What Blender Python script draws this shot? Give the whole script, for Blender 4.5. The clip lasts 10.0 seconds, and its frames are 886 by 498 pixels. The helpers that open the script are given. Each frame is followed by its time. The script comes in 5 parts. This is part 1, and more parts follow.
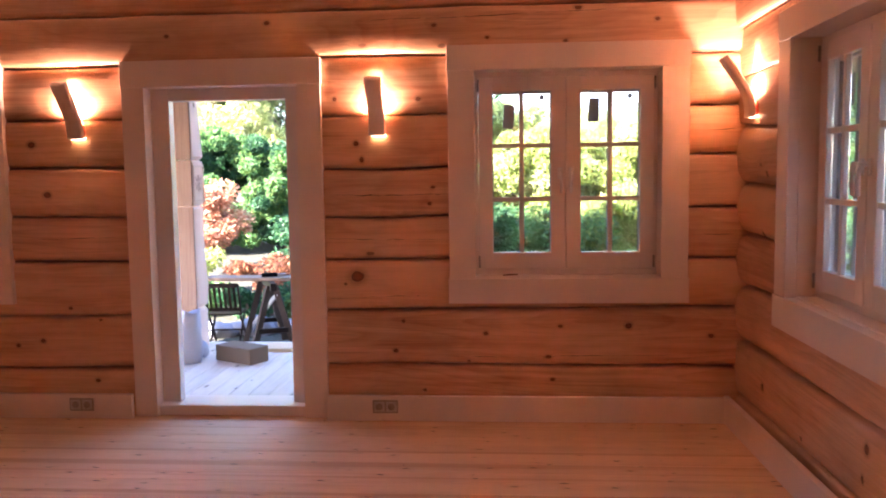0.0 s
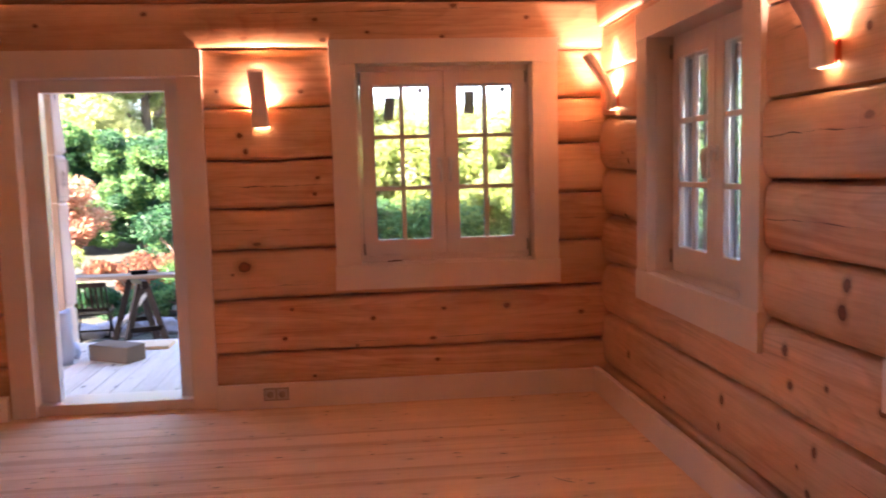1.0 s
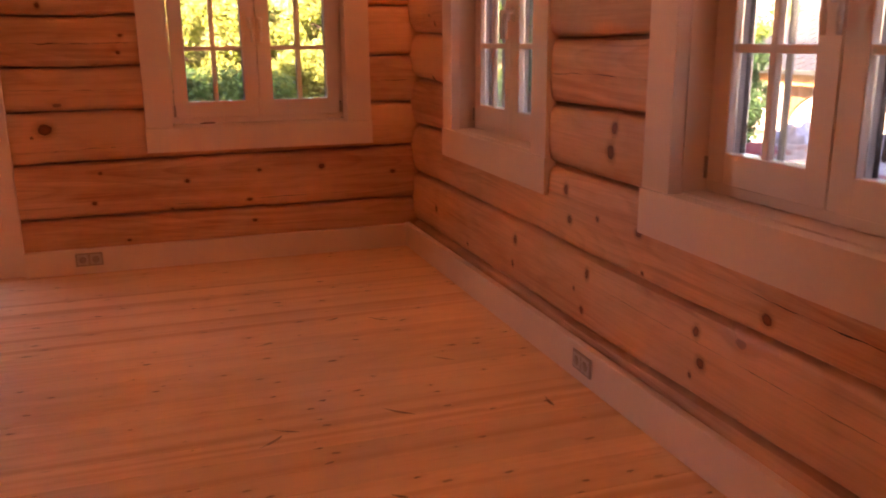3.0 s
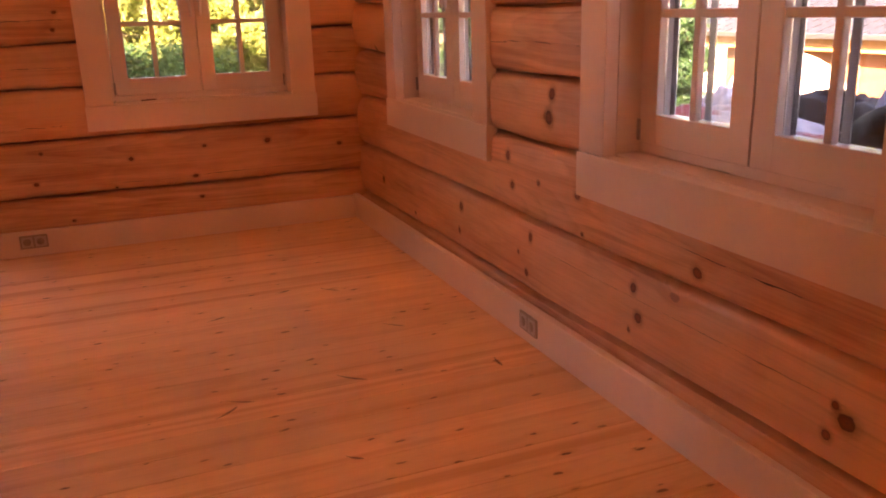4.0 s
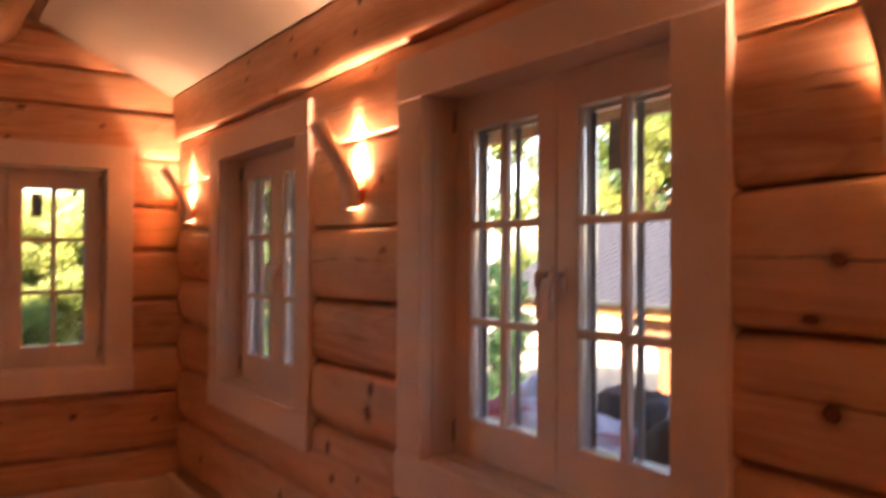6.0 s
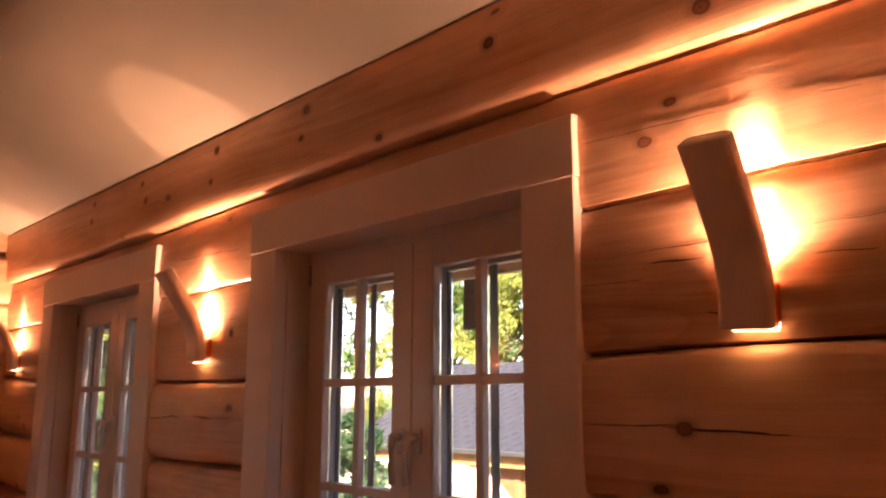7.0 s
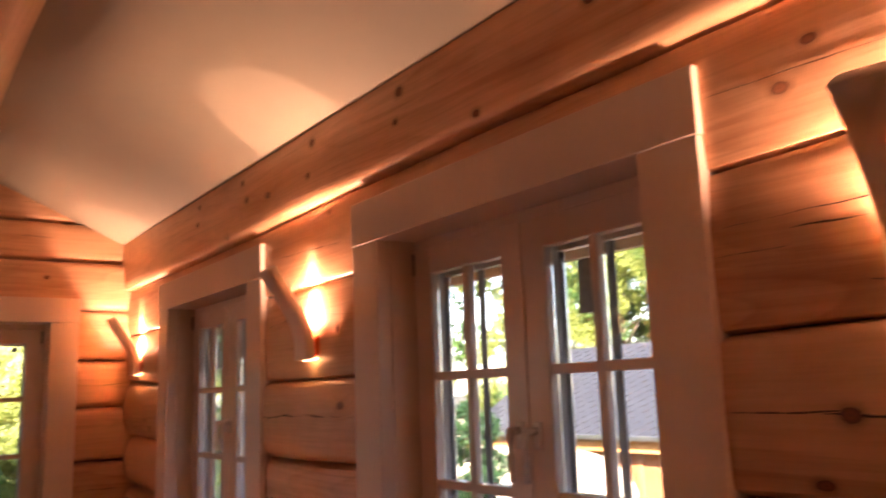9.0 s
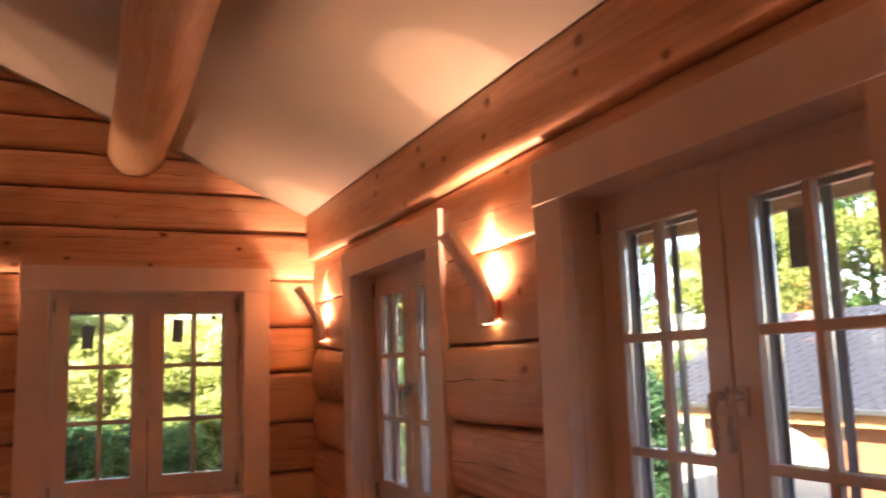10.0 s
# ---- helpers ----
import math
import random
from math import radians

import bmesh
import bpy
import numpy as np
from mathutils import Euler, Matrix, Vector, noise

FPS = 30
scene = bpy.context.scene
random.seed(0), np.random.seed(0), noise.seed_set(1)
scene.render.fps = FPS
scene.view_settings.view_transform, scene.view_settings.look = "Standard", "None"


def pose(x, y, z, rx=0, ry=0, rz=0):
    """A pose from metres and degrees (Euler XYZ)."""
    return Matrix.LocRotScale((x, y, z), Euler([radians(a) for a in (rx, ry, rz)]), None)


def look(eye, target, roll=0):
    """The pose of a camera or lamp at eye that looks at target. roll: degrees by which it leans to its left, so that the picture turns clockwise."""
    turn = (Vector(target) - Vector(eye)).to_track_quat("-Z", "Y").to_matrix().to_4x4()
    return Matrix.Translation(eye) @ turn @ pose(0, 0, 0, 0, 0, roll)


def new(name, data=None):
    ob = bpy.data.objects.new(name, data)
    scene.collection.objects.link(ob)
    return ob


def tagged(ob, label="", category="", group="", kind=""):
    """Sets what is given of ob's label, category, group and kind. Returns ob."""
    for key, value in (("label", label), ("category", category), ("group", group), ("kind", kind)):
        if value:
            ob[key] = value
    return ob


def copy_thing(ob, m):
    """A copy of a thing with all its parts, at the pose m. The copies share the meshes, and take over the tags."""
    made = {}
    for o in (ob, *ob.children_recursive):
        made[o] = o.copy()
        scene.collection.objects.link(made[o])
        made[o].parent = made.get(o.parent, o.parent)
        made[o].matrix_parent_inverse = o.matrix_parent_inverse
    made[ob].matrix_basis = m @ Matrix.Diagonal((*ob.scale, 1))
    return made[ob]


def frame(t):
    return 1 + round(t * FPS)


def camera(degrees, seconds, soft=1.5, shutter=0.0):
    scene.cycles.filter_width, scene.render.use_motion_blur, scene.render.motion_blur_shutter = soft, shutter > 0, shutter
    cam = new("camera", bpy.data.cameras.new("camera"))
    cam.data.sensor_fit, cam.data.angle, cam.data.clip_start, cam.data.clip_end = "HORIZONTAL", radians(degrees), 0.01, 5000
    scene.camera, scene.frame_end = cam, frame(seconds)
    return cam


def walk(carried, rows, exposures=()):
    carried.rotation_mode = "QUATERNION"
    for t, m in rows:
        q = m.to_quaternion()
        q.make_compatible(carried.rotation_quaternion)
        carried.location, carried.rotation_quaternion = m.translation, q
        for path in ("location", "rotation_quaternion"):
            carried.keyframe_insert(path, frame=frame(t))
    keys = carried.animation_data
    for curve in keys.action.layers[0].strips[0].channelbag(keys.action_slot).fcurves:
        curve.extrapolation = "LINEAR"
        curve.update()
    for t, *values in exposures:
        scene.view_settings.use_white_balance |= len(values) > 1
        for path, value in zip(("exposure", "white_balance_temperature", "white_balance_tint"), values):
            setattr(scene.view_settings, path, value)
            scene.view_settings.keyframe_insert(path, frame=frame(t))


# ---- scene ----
cam = camera(56.9, 10.0, soft=1.9, shutter=0.5)
PATH = [
    (0, (-0.054, 0.244, 1.434), (-0.204, 2.231, 1.256), -0.8),
    (0.5, (-0.103, 0.128, 1.42), (-0.14, 2.119, 1.236), -0.7),
    (1, (-0.195, 0.049, 1.408), (-0.008, 2.031, 1.211), -1.5),
    (1.5, (-0.282, -0.035, 1.401), (0.05, 1.922, 1.16), -1.7),
    (2, (-0.277, -0.098, 1.37), (0.174, 1.82, 1.03), -1.3),
    (2.5, (-0.25, -0.143, 1.326), (0.286, 1.735, 0.896), -0.6),
    (4, (-0.235, -0.269, 1.332), (0.47, 1.515, 0.766), -1.7),
    (4.5, (-0.236, -0.273, 1.349), (0.478, 1.504, 0.771), -2.3),
    (5, (-0.21, -0.27, 1.381), (0.5, 1.534, 0.887), -1.9),
    (5.5, (-0.167, -0.251, 1.452), (0.676, 1.541, 1.172), -1.3),
    (6, (-0.154, -0.273, 1.506), (0.937, 1.404, 1.527), 0.2),
    (7.5, (-0.104, -0.229, 1.561), (1.265, 1.166, 1.984), -0.5),
    (8, (-0.085, -0.213, 1.566), (1.276, 1.186, 2.003), -1.2),
    (8.5, (-0.071, -0.187, 1.567), (1.231, 1.276, 1.973), -1.8),
    (9, (-0.035, -0.131, 1.567), (1.11, 1.472, 1.909), -2.1),
    (9.5, (-0.039, -0.083, 1.561), (0.937, 1.636, 1.865), -2.2),
    (10, (-0.03, -0.032, 1.551), (0.764, 1.782, 1.834), -1.8),
]
EXPOSURES = [(0, 5.09, 5700, 32), (1.0, 5.1, 6100, 34), (1.5, 5.03, 6250, 36), (2.5, 4.84, 8000, 53), (4.0, 5.2, 9000, 59), (5.0, 5.23, 8800, 56), (5.5, 5.08, 8000, 46), (6.2, 4.24, 7400, 42), (7.5, 4.09, 7450, 43), (9.0, 4.37, 6900, 36), (10, 4.39, 6650, 33)]
walk(cam, [(t, look(eye, target, roll)) for t, eye, target, roll in PATH], EXPOSURES)

# ---- world, sun, exposure ----
SUN_ELEV, SUN_AZ = 30.0, 236.0            # degrees; azimuth of the sun seen from the house, counter-clockwise from +x
world = bpy.data.worlds.new("world")
scene.world = world
world.use_nodes = True
wt = world.node_tree
sky = wt.nodes.new("ShaderNodeTexSky")
sky.sky_type, sky.sun_disc = "NISHITA", False
sky.sun_elevation, sky.sun_rotation = radians(SUN_ELEV), radians(90 - SUN_AZ)
wt.links.new(sky.outputs[0], wt.nodes["Background"].inputs[0])
wt.nodes["Background"].inputs[1].default_value = 0.06
sun_data = bpy.data.lights.new("sun", "SUN")
sun_data.energy, sun_data.angle, sun_data.color = 3.8, radians(0.5), (1.0, 0.86, 0.66)
sun = new("sun", sun_data)
sx, sy = math.cos(radians(SUN_AZ)), math.sin(radians(SUN_AZ))
ce, se = math.cos(radians(SUN_ELEV)), math.sin(radians(SUN_ELEV))
sun.matrix_basis = look((20 * sx * ce, 20 * sy * ce, 20 * se), (0, 0, 0))

LAMP_BEAM, BEAM_SPREAD, LAMP_UP, LAMP_GRAZE, LAMP_DOWN, LAMP_COLOUR = 1.3, 50.0, 2.4, 24.0, 0.055, (1.0, 0.605, 0.38)

# ---- plan ----
N_FACE, E_FACE, W_FACE, S_FACE = 5.03, 1.28, -4.72, -3.0   # log faces
N_CAS, E_CAS = 5.0, 1.262                                  # faces of the white casings
RIDGE_X, SLOPE = -1.72, 0.4487
THICK = 0.20
FLOOR_Z, BASE_TOP = -0.012, 0.146


def ceil_z(x):
    return 2.516 + SLOPE * ((1.25 - x) if x > RIDGE_X else (x - 2 * RIDGE_X + 1.25))


# ---- materials ----
class Nodes:
    """Short hand for building a node material."""

    def __init__(self, name):
        self.mat = bpy.data.materials.new(name)
        self.mat.use_nodes = True
        self.tree = self.mat.node_tree
        self.bsdf = self.tree.nodes["Principled BSDF"]
        self.out = self.tree.nodes["Material Output"]

    def put(self, kind, props=None, **ins):
        n = self.tree.nodes.new(kind)
        for k, v in (props or {}).items():
            setattr(n, k, v)
        for k, v in ins.items():
            key = int(k[1:]) if k[0] == "i" and k[1:].isdigit() else k.replace("_", " ")
            self.link(n.inputs[key], v)
        return n

    def link(self, socket, v):
        if isinstance(v, bpy.types.NodeSocket):
            self.tree.links.new(v, socket)
        else:
            socket.default_value = v

    def base(self, **ins):
        for k, v in ins.items():
            self.link(self.bsdf.inputs[k.replace("_", " ")], v)
        return self.mat

    def math(self, op, a, b=0.0, clamp=False):
        n = self.put("ShaderNodeMath", {"operation": op, "use_clamp": clamp}, i0=a, i1=b)
        return n.outputs[0]

    def mix(self, f, a, b, mode="MIX"):
        n = self.put("ShaderNodeMix", {"data_type": "RGBA", "blend_type": mode})
        self.link(n.inputs[0], f), self.link(n.inputs[6], a), self.link(n.inputs[7], b)
        return n.outputs[2]

    def ramp(self, f, stops):
        n = self.put("ShaderNodeValToRGB", None, Fac=f)
        while len(n.color_ramp.elements) < len(stops):
            n.color_ramp.elements.new(0.5)
        for e, (p, c) in zip(n.color_ramp.elements, stops):
            e.position, e.color = p, (*c, 1) if len(c) == 3 else c
        return n.outputs[0]

    def noise(self, vec, scale, detail=3.0, rough=0.55, distortion=0.0):
        return self.put("ShaderNodeTexNoise", None, Vector=vec, Scale=scale, Detail=detail, Roughness=rough, Distortion=distortion).outputs[0]

    def stretch(self, vec, sx, sy, sz=1.0, off=None):
        n = self.put("ShaderNodeMapping", None, Vector=vec)
        n.inputs["Scale"].default_value = (sx, sy, sz)
        if off is not None:
            self.link(n.inputs["Location"], off)
        return n.outputs[0]

    def bump(self, h, strength, dist):
        return self.put("ShaderNodeBump", None, Strength=strength, Distance=dist, Height=h).outputs[0]


def grey(v):
    return (v, v, v)


def wood(name, light, dark, knot, rough=0.45, knots=0.5, grain=1.0, coat=0.0, knot_size=0.06, ku=1.6, kv=4.5, mottle=1.0, vary=0.18, bands=0.0):
    """Sawn or planed softwood; the UV map runs in metres, u along the grain."""
    n = Nodes(name)
    uv = n.put("ShaderNodeUVMap").outputs[0]
    rnd = n.put("ShaderNodeObjectInfo").outputs["Random"]
    shift = n.put("ShaderNodeCombineXYZ", None, X=n.math("MULTIPLY", rnd, 37.0), Y=n.math("MULTIPLY", rnd, 11.3), Z=rnd).outputs[0]
    vec = n.put("ShaderNodeVectorMath", {"operation": "ADD"}, i0=uv, i1=shift).outputs[0]
    # knots bend the grain round them
    jit = n.put("ShaderNodeTexNoise", None, Vector=vec, Scale=28.0, Detail=2.0).outputs[1]
    jit = n.put("ShaderNodeVectorMath", {"operation": "MULTIPLY_ADD"}, i0=jit, i1=(0.022, 0.016, 0.0), i2=vec).outputs[0]
    vor = n.put("ShaderNodeTexVoronoi", {"voronoi_dimensions": "2D"}, Vector=n.stretch(jit, ku, kv), Scale=1.0)
    dist = vor.outputs["Distance"]
    pick = n.put("ShaderNodeSeparateColor", None, Color=vor.outputs["Color"])
    gate = n.math("GREATER_THAN", pick.outputs[0], 1 - knots)
    size = n.math("MULTIPLY_ADD", pick.outputs[1], knot_size)
    n.link(size.node.inputs[2], knot_size * 0.3)
    force = n.math("MULTIPLY_ADD", pick.outputs[2], 0.6)
    n.link(force.node.inputs[2], 0.42)
    kn = n.math("MULTIPLY", n.math("MULTIPLY", gate, force), n.math("MULTIPLY", n.math("SUBTRACT", 1.0, n.math("DIVIDE", dist, size), True), 3.2, True), True)
    halo = n.math("MULTIPLY", gate, n.math("SUBTRACT", 1.0, n.math("DIVIDE", dist, n.math("MULTIPLY", size, 3.5)), True), True)
    bend = n.put("ShaderNodeCombineXYZ", None, X=0.0, Y=n.math("MULTIPLY", halo, 0.035), Z=0.0).outputs[0]
    gv = n.put("ShaderNodeVectorMath", {"operation": "ADD"}, i0=vec, i1=bend).outputs[0]
    warp = n.noise(n.stretch(gv, 0.7, 2.0), 1.0, 2.0)
    wv = n.put("ShaderNodeCombineXYZ", None, X=0.0, Y=n.math("MULTIPLY", warp, 0.16), Z=0.0).outputs[0]
    gv2 = n.put("ShaderNodeVectorMath", {"operation": "ADD"}, i0=gv, i1=wv).outputs[0]
    rings = n.noise(n.stretch(gv2, 0.3, 26.0), 1.0, 3.0, 0.62)
    fine = n.noise(n.stretch(gv, 3.0, 120.0), 1.0, 4.0, 0.65)
    broad = n.noise(n.stretch(vec, 0.9, 4.0), 1.0, 4.0, 0.6)
    blotch = n.noise(n.stretch(vec, 3.0, 6.0), 1.0, 5.0, 0.65, 0.6)
    zone = n.ramp(n.noise(n.stretch(vec, 0.8, 2.6, 1.0, (7.0, 3.0, 0.0)), 1.0, 2.0), [(0.38, grey(0.15)), (0.62, grey(1.0))])
    streak = n.ramp(n.noise(n.stretch(gv2, 0.8, 48.0), 1.0, 2.0), [(0.60, grey(0.0)), (0.74, grey(1.0))])
    # arched growth lines
    rise = n.math("FRACT", n.math("MULTIPLY", n.noise(n.stretch(gv, 0.45, 3.6, 1.0, (2.0, 9.0, 0.0)), 1.0, 1.5, 0.4), 17.0))
    arches = n.ramp(rise, [(0.0, grey(0.0)), (0.62, grey(0.25)), (0.9, grey(1.0)), (1.0, grey(0.0))])
    f = n.math("MULTIPLY", n.math("MULTIPLY", n.math("SUBTRACT", rings, 0.36), 1.7 * grain), zone)
    f = n.math("ADD", f, n.math("MULTIPLY", n.math("MULTIPLY", n.math("SUBTRACT", arches, 0.25), zone), 0.3 * grain))
    f = n.math("ADD", f, n.math("MULTIPLY", n.math("SUBTRACT", fine, 0.5), 0.85 * grain))
    f = n.math("ADD", f, n.math("MULTIPLY", n.math("SUBTRACT", broad, 0.42), 1.25 * mottle))
    f = n.math("ADD", f, n.math("MULTIPLY", n.math("SUBTRACT", blotch, 0.5), 0.9), True)
    col = n.mix(f, (*light, 1), (*dark, 1))
    col = n.mix(n.math("MULTIPLY", n.math("MULTIPLY", streak, zone), 0.38 * grain), col, (*[0.55 * c for c in dark], 1))
    if bands:
        long = n.ramp(n.noise(n.stretch(gv, 0.10, 15.0, 1.0, (3.0, 1.0, 0.0)), 1.0, 1.5, 0.5), [(0.56, grey(0.0)), (0.66, grey(1.0))])
        col = n.mix(n.math("MULTIPLY", long, bands), col, (0.95 * dark[0], 0.78 * dark[1], 0.68 * dark[2], 1))
    tint = n.math("MULTIPLY_ADD", rnd, vary)
    tint.node.inputs[2].default_value = 0.99 - vary / 2
    col = n.mix(1.0, col, n.put("ShaderNodeCombineColor", None, Red=tint, Green=tint, Blue=tint).outputs[0], "MULTIPLY")
    col = n.mix(n.math("MULTIPLY", halo, 0.45), col, (*dark, 1))
    col = n.mix(n.math("MULTIPLY", n.math("POWER", kn, 0.6), 0.85), col, (*knot, 1))
    h = n.math("ADD", n.math("MULTIPLY", rings, 0.6), n.math("MULTIPLY", fine, 0.5))
    r = n.math("MULTIPLY_ADD", fine, 0.18)
    r.node.inputs[2].default_value = rough - 0.09
    return n.base(Base_Color=col, Roughness=r, Normal=n.bump(h, 0.35, 0.003), Coat_Weight=coat, Coat_Roughness=0.25)


def paint(name, colour, rough=0.5, scale=40.0, mottle=0.06, bump=0.15):
    n = Nodes(name)
    oc = n.put("ShaderNodeTexCoord").outputs["Object"]
    a, b = n.noise(oc, 3.0, 4.0), n.noise(oc, scale, 4.0)
    f = n.math("ADD", n.math("MULTIPLY", a, 0.7), n.math("MULTIPLY", b, 0.3))
    lo = tuple(c * (1 - mottle) for c in colour)
    hi = tuple(min(1, c * (1 + mottle)) for c in colour)
    col = n.ramp(f, [(0.35, lo), (0.65, hi)])
    r = n.math("MULTIPLY_ADD", b, 0.2)
    r.node.inputs[2].default_value = rough - 0.1
    return n.base(Base_Color=col, Roughness=r, Normal=n.bump(b, bump, 0.002))


def plain(name, colour, rough=0.5, metal=0.0):
    return paint(name, colour, rough, 60.0, 0.1, 0.1) if not metal else Nodes(name).base(Base_Color=(*colour, 1), Roughness=rough, Metallic=metal)


def leaf_material(name, stops):
    n = Nodes(name)
    rnd = n.put("ShaderNodeNewGeometry").outputs["Random Per Island"]
    oc = n.put("ShaderNodeTexCoord").outputs["Object"]
    f = n.math("ADD", n.math("MULTIPLY", rnd, 0.6), n.math("MULTIPLY", n.noise(oc, 0.7, 2.0), 0.4), True)
    col = n.ramp(f, stops)
    n.base(Base_Color=col, Roughness=0.55)
    tr = n.put("ShaderNodeBsdfTranslucent", None, Color=col)
    m = n.put("ShaderNodeMixShader", None, i0=0.65, i1=n.bsdf.outputs[0], i2=tr.outputs[0])
    n.tree.links.new(m.outputs[0], n.out.inputs[0])
    return n.mat


def thin_paper():
    """Grey-brown paper that lets a little daylight through."""
    n = Nodes("sticker_paper")
    oc = n.put("ShaderNodeTexCoord").outputs["Object"]
    col = n.ramp(n.noise(oc, 50.0, 3.0), [(0.35, (0.38, 0.33, 0.29)), (0.65, (0.48, 0.42, 0.37))])
    n.base(Base_Color=col, Roughness=0.7)
    tr = n.put("ShaderNodeBsdfTranslucent", None, Color=col)
    m = n.put("ShaderNodeMixShader", None, i0=0.6, i1=n.bsdf.outputs[0], i2=tr.outputs[0])
    n.tree.links.new(m.outputs[0], n.out.inputs[0])
    return n.mat


def knot_material():
    """A branch knot: rings round a reddish heart, a dark bark line, fading into the log; u runs from heart to rim."""
    n = Nodes("knot_wood")
    uv = n.put("ShaderNodeUVMap").outputs[0]
    oc = n.put("ShaderNodeTexCoord").outputs["Object"]
    u = n.put("ShaderNodeSeparateXYZ", None, Vector=uv).outputs[0]
    f = n.math("ADD", u, n.math("MULTIPLY", n.math("SUBTRACT", n.noise(oc, 38.0, 3.0), 0.5), 0.30), True)
    clear = n.ramp(f, [(0.0, grey(0.92)), (0.12, grey(0.75)), (0.28, grey(0.70)), (0.40, grey(0.88)), (0.47, grey(0.34)), (0.7, grey(0.15)), (0.95, grey(0.0))])
    col = n.ramp(f, [(0.0, (0.11, 0.032, 0.012)), (0.12, (0.30, 0.105, 0.040)), (0.28, (0.25, 0.082, 0.030)), (0.40, (0.12, 0.036, 0.013)), (0.48, (0.36, 0.15, 0.062)), (1.0, (0.45, 0.20, 0.085))])
    return n.base(Base_Color=col, Roughness=0.45, Alpha=clear)


PINE = wood("pine_log", (0.77, 0.455, 0.25), (0.45, 0.195, 0.085), (0.12, 0.045, 0.018), rough=0.42, knots=0.12, coat=0.12, knot_size=0.06, ku=2.2, kv=4.0, grain=1.0, mottle=1.35)
FLOOR = wood("pine_floor", (0.86, 0.56, 0.31), (0.60, 0.32, 0.15), (0.10, 0.036, 0.015), rough=0.6, grain=0.6, mottle=0.6, knots=0.46, coat=0.0, knot_size=0.075, ku=4.4, kv=13.0, vary=0.15, bands=0.5)
ROUND = wood("pine_round", (0.66, 0.43, 0.22), (0.46, 0.25, 0.10), (0.16, 0.07, 0.03), rough=0.5, knots=0.3, mottle=1.5)
DECK = wood("deck_wood", (0.72, 0.64, 0.55), (0.50, 0.43, 0.35), (0.12, 0.08, 0.05), rough=0.65, knots=0.5)
SAWN = wood("sawn_timber", (0.62, 0.45, 0.27), (0.42, 0.27, 0.14), (0.18, 0.09, 0.04), rough=0.6, knots=0.4)
POSTWOOD = wood("post_timber", (0.72, 0.58, 0.48), (0.56, 0.42, 0.33), (0.14, 0.07, 0.03), rough=0.6, knots=0.3)
GREYWOOD = wood("weathered_wood", (0.055, 0.040, 0.031), (0.022, 0.015, 0.011), (0.05, 0.03, 0.02), rough=0.7, knots=0.2)
DARKWOOD = wood("dark_stained_wood", (0.014, 0.008, 0.0055), (0.007, 0.004, 0.003), (0.012, 0.008, 0.006), rough=0.45, knots=0.1)
KNOT = knot_material()
CRACK = plain("crack_shadow", (0.035, 0.014, 0.007), 0.8)
WHITE = paint("white_paint", (0.81, 0.66, 0.545), 0.42, 70.0, 0.035, 0.12)
SASH = paint("sash_paint", (0.79, 0.67, 0.59), 0.32, 90.0, 0.03, 0.06)
# white ceiling, its colour dimmed to offset too much light from the uplighters
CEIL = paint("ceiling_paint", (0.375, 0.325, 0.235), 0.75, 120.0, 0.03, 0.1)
SLATE = paint("slate_grey_paint", (0.68, 0.68, 0.72), 0.4, 60.0, 0.05, 0.1)
SEAL = paint("rubber_seal", (0.06, 0.06, 0.07), 0.5, 60.0, 0.05, 0.1)
GREYPAINT = paint("grey_white_paint", (0.30, 0.30, 0.31), 0.45, 60.0, 0.05, 0.1)
LAMPWOOD = wood("whitewashed_wood", (0.80, 0.66, 0.57), (0.70, 0.55, 0.46), (0.4, 0.28, 0.2), rough=0.5, knots=0.0, grain=0.5)
PLASTIC = plain("socket_plastic", (0.36, 0.29, 0.225), 0.35)
PLASTIC_LIGHT = plain("socket_insert", (0.50, 0.45, 0.40), 0.3)
HANDLE = plain("white_handle", (0.82, 0.80, 0.78), 0.25)
HINGE = plain("hinge_metal", (0.34, 0.29, 0.26), 0.4, 0.8)
COPPER = plain("copper", (0.75, 0.22, 0.10), 0.28, 1.0)
STICKER = thin_paper()
CARDBOARD = paint("cardboard", (0.149, 0.099, 0.062), 0.8, 30.0, 0.08)
PLASTERBAG = paint("white_sack", (0.40, 0.42, 0.50), 0.5, 18.0, 0.08, 0.6)
STONE = paint("grey_stone", (0.17, 0.17, 0.18), 0.85, 8.0, 0.2, 0.8)
BARK = paint("bark", (0.12, 0.085, 0.06), 0.9, 14.0, 0.35, 1.0)
METAL = plain("galvanised_metal", (0.55, 0.56, 0.58), 0.4, 1.0)
BLACK = plain("black_vinyl", (0.0025, 0.0025, 0.003), 0.5)
BLACK.node_tree.nodes["Principled BSDF"].inputs["Specular IOR Level"].default_value = 0.02
COVER = paint("dark_grey_cover", (0.008, 0.0075, 0.008), 0.8, 14.0, 0.3, 0.6)
TARP = paint("pale_blue_tarp", (0.30, 0.36, 0.48), 0.45, 12.0, 0.12, 0.5)


def glass():
    n = Nodes("window_glass")
    n.tree.nodes.remove(n.bsdf)
    g = n.put("ShaderNodeBsdfGlass", None, Color=(0.97, 0.99, 0.98, 1), Roughness=0.0, IOR=1.45)
    n.tree.links.new(g.outputs[0], n.out.inputs[0])
    return n.mat


def bulb(name, strength):
    n = Nodes(name)
    return n.base(Base_Color=(1, 0.9, 0.75, 1), Emission_Color=(1.0, 0.62, 0.28, 1), Emission_Strength=strength)


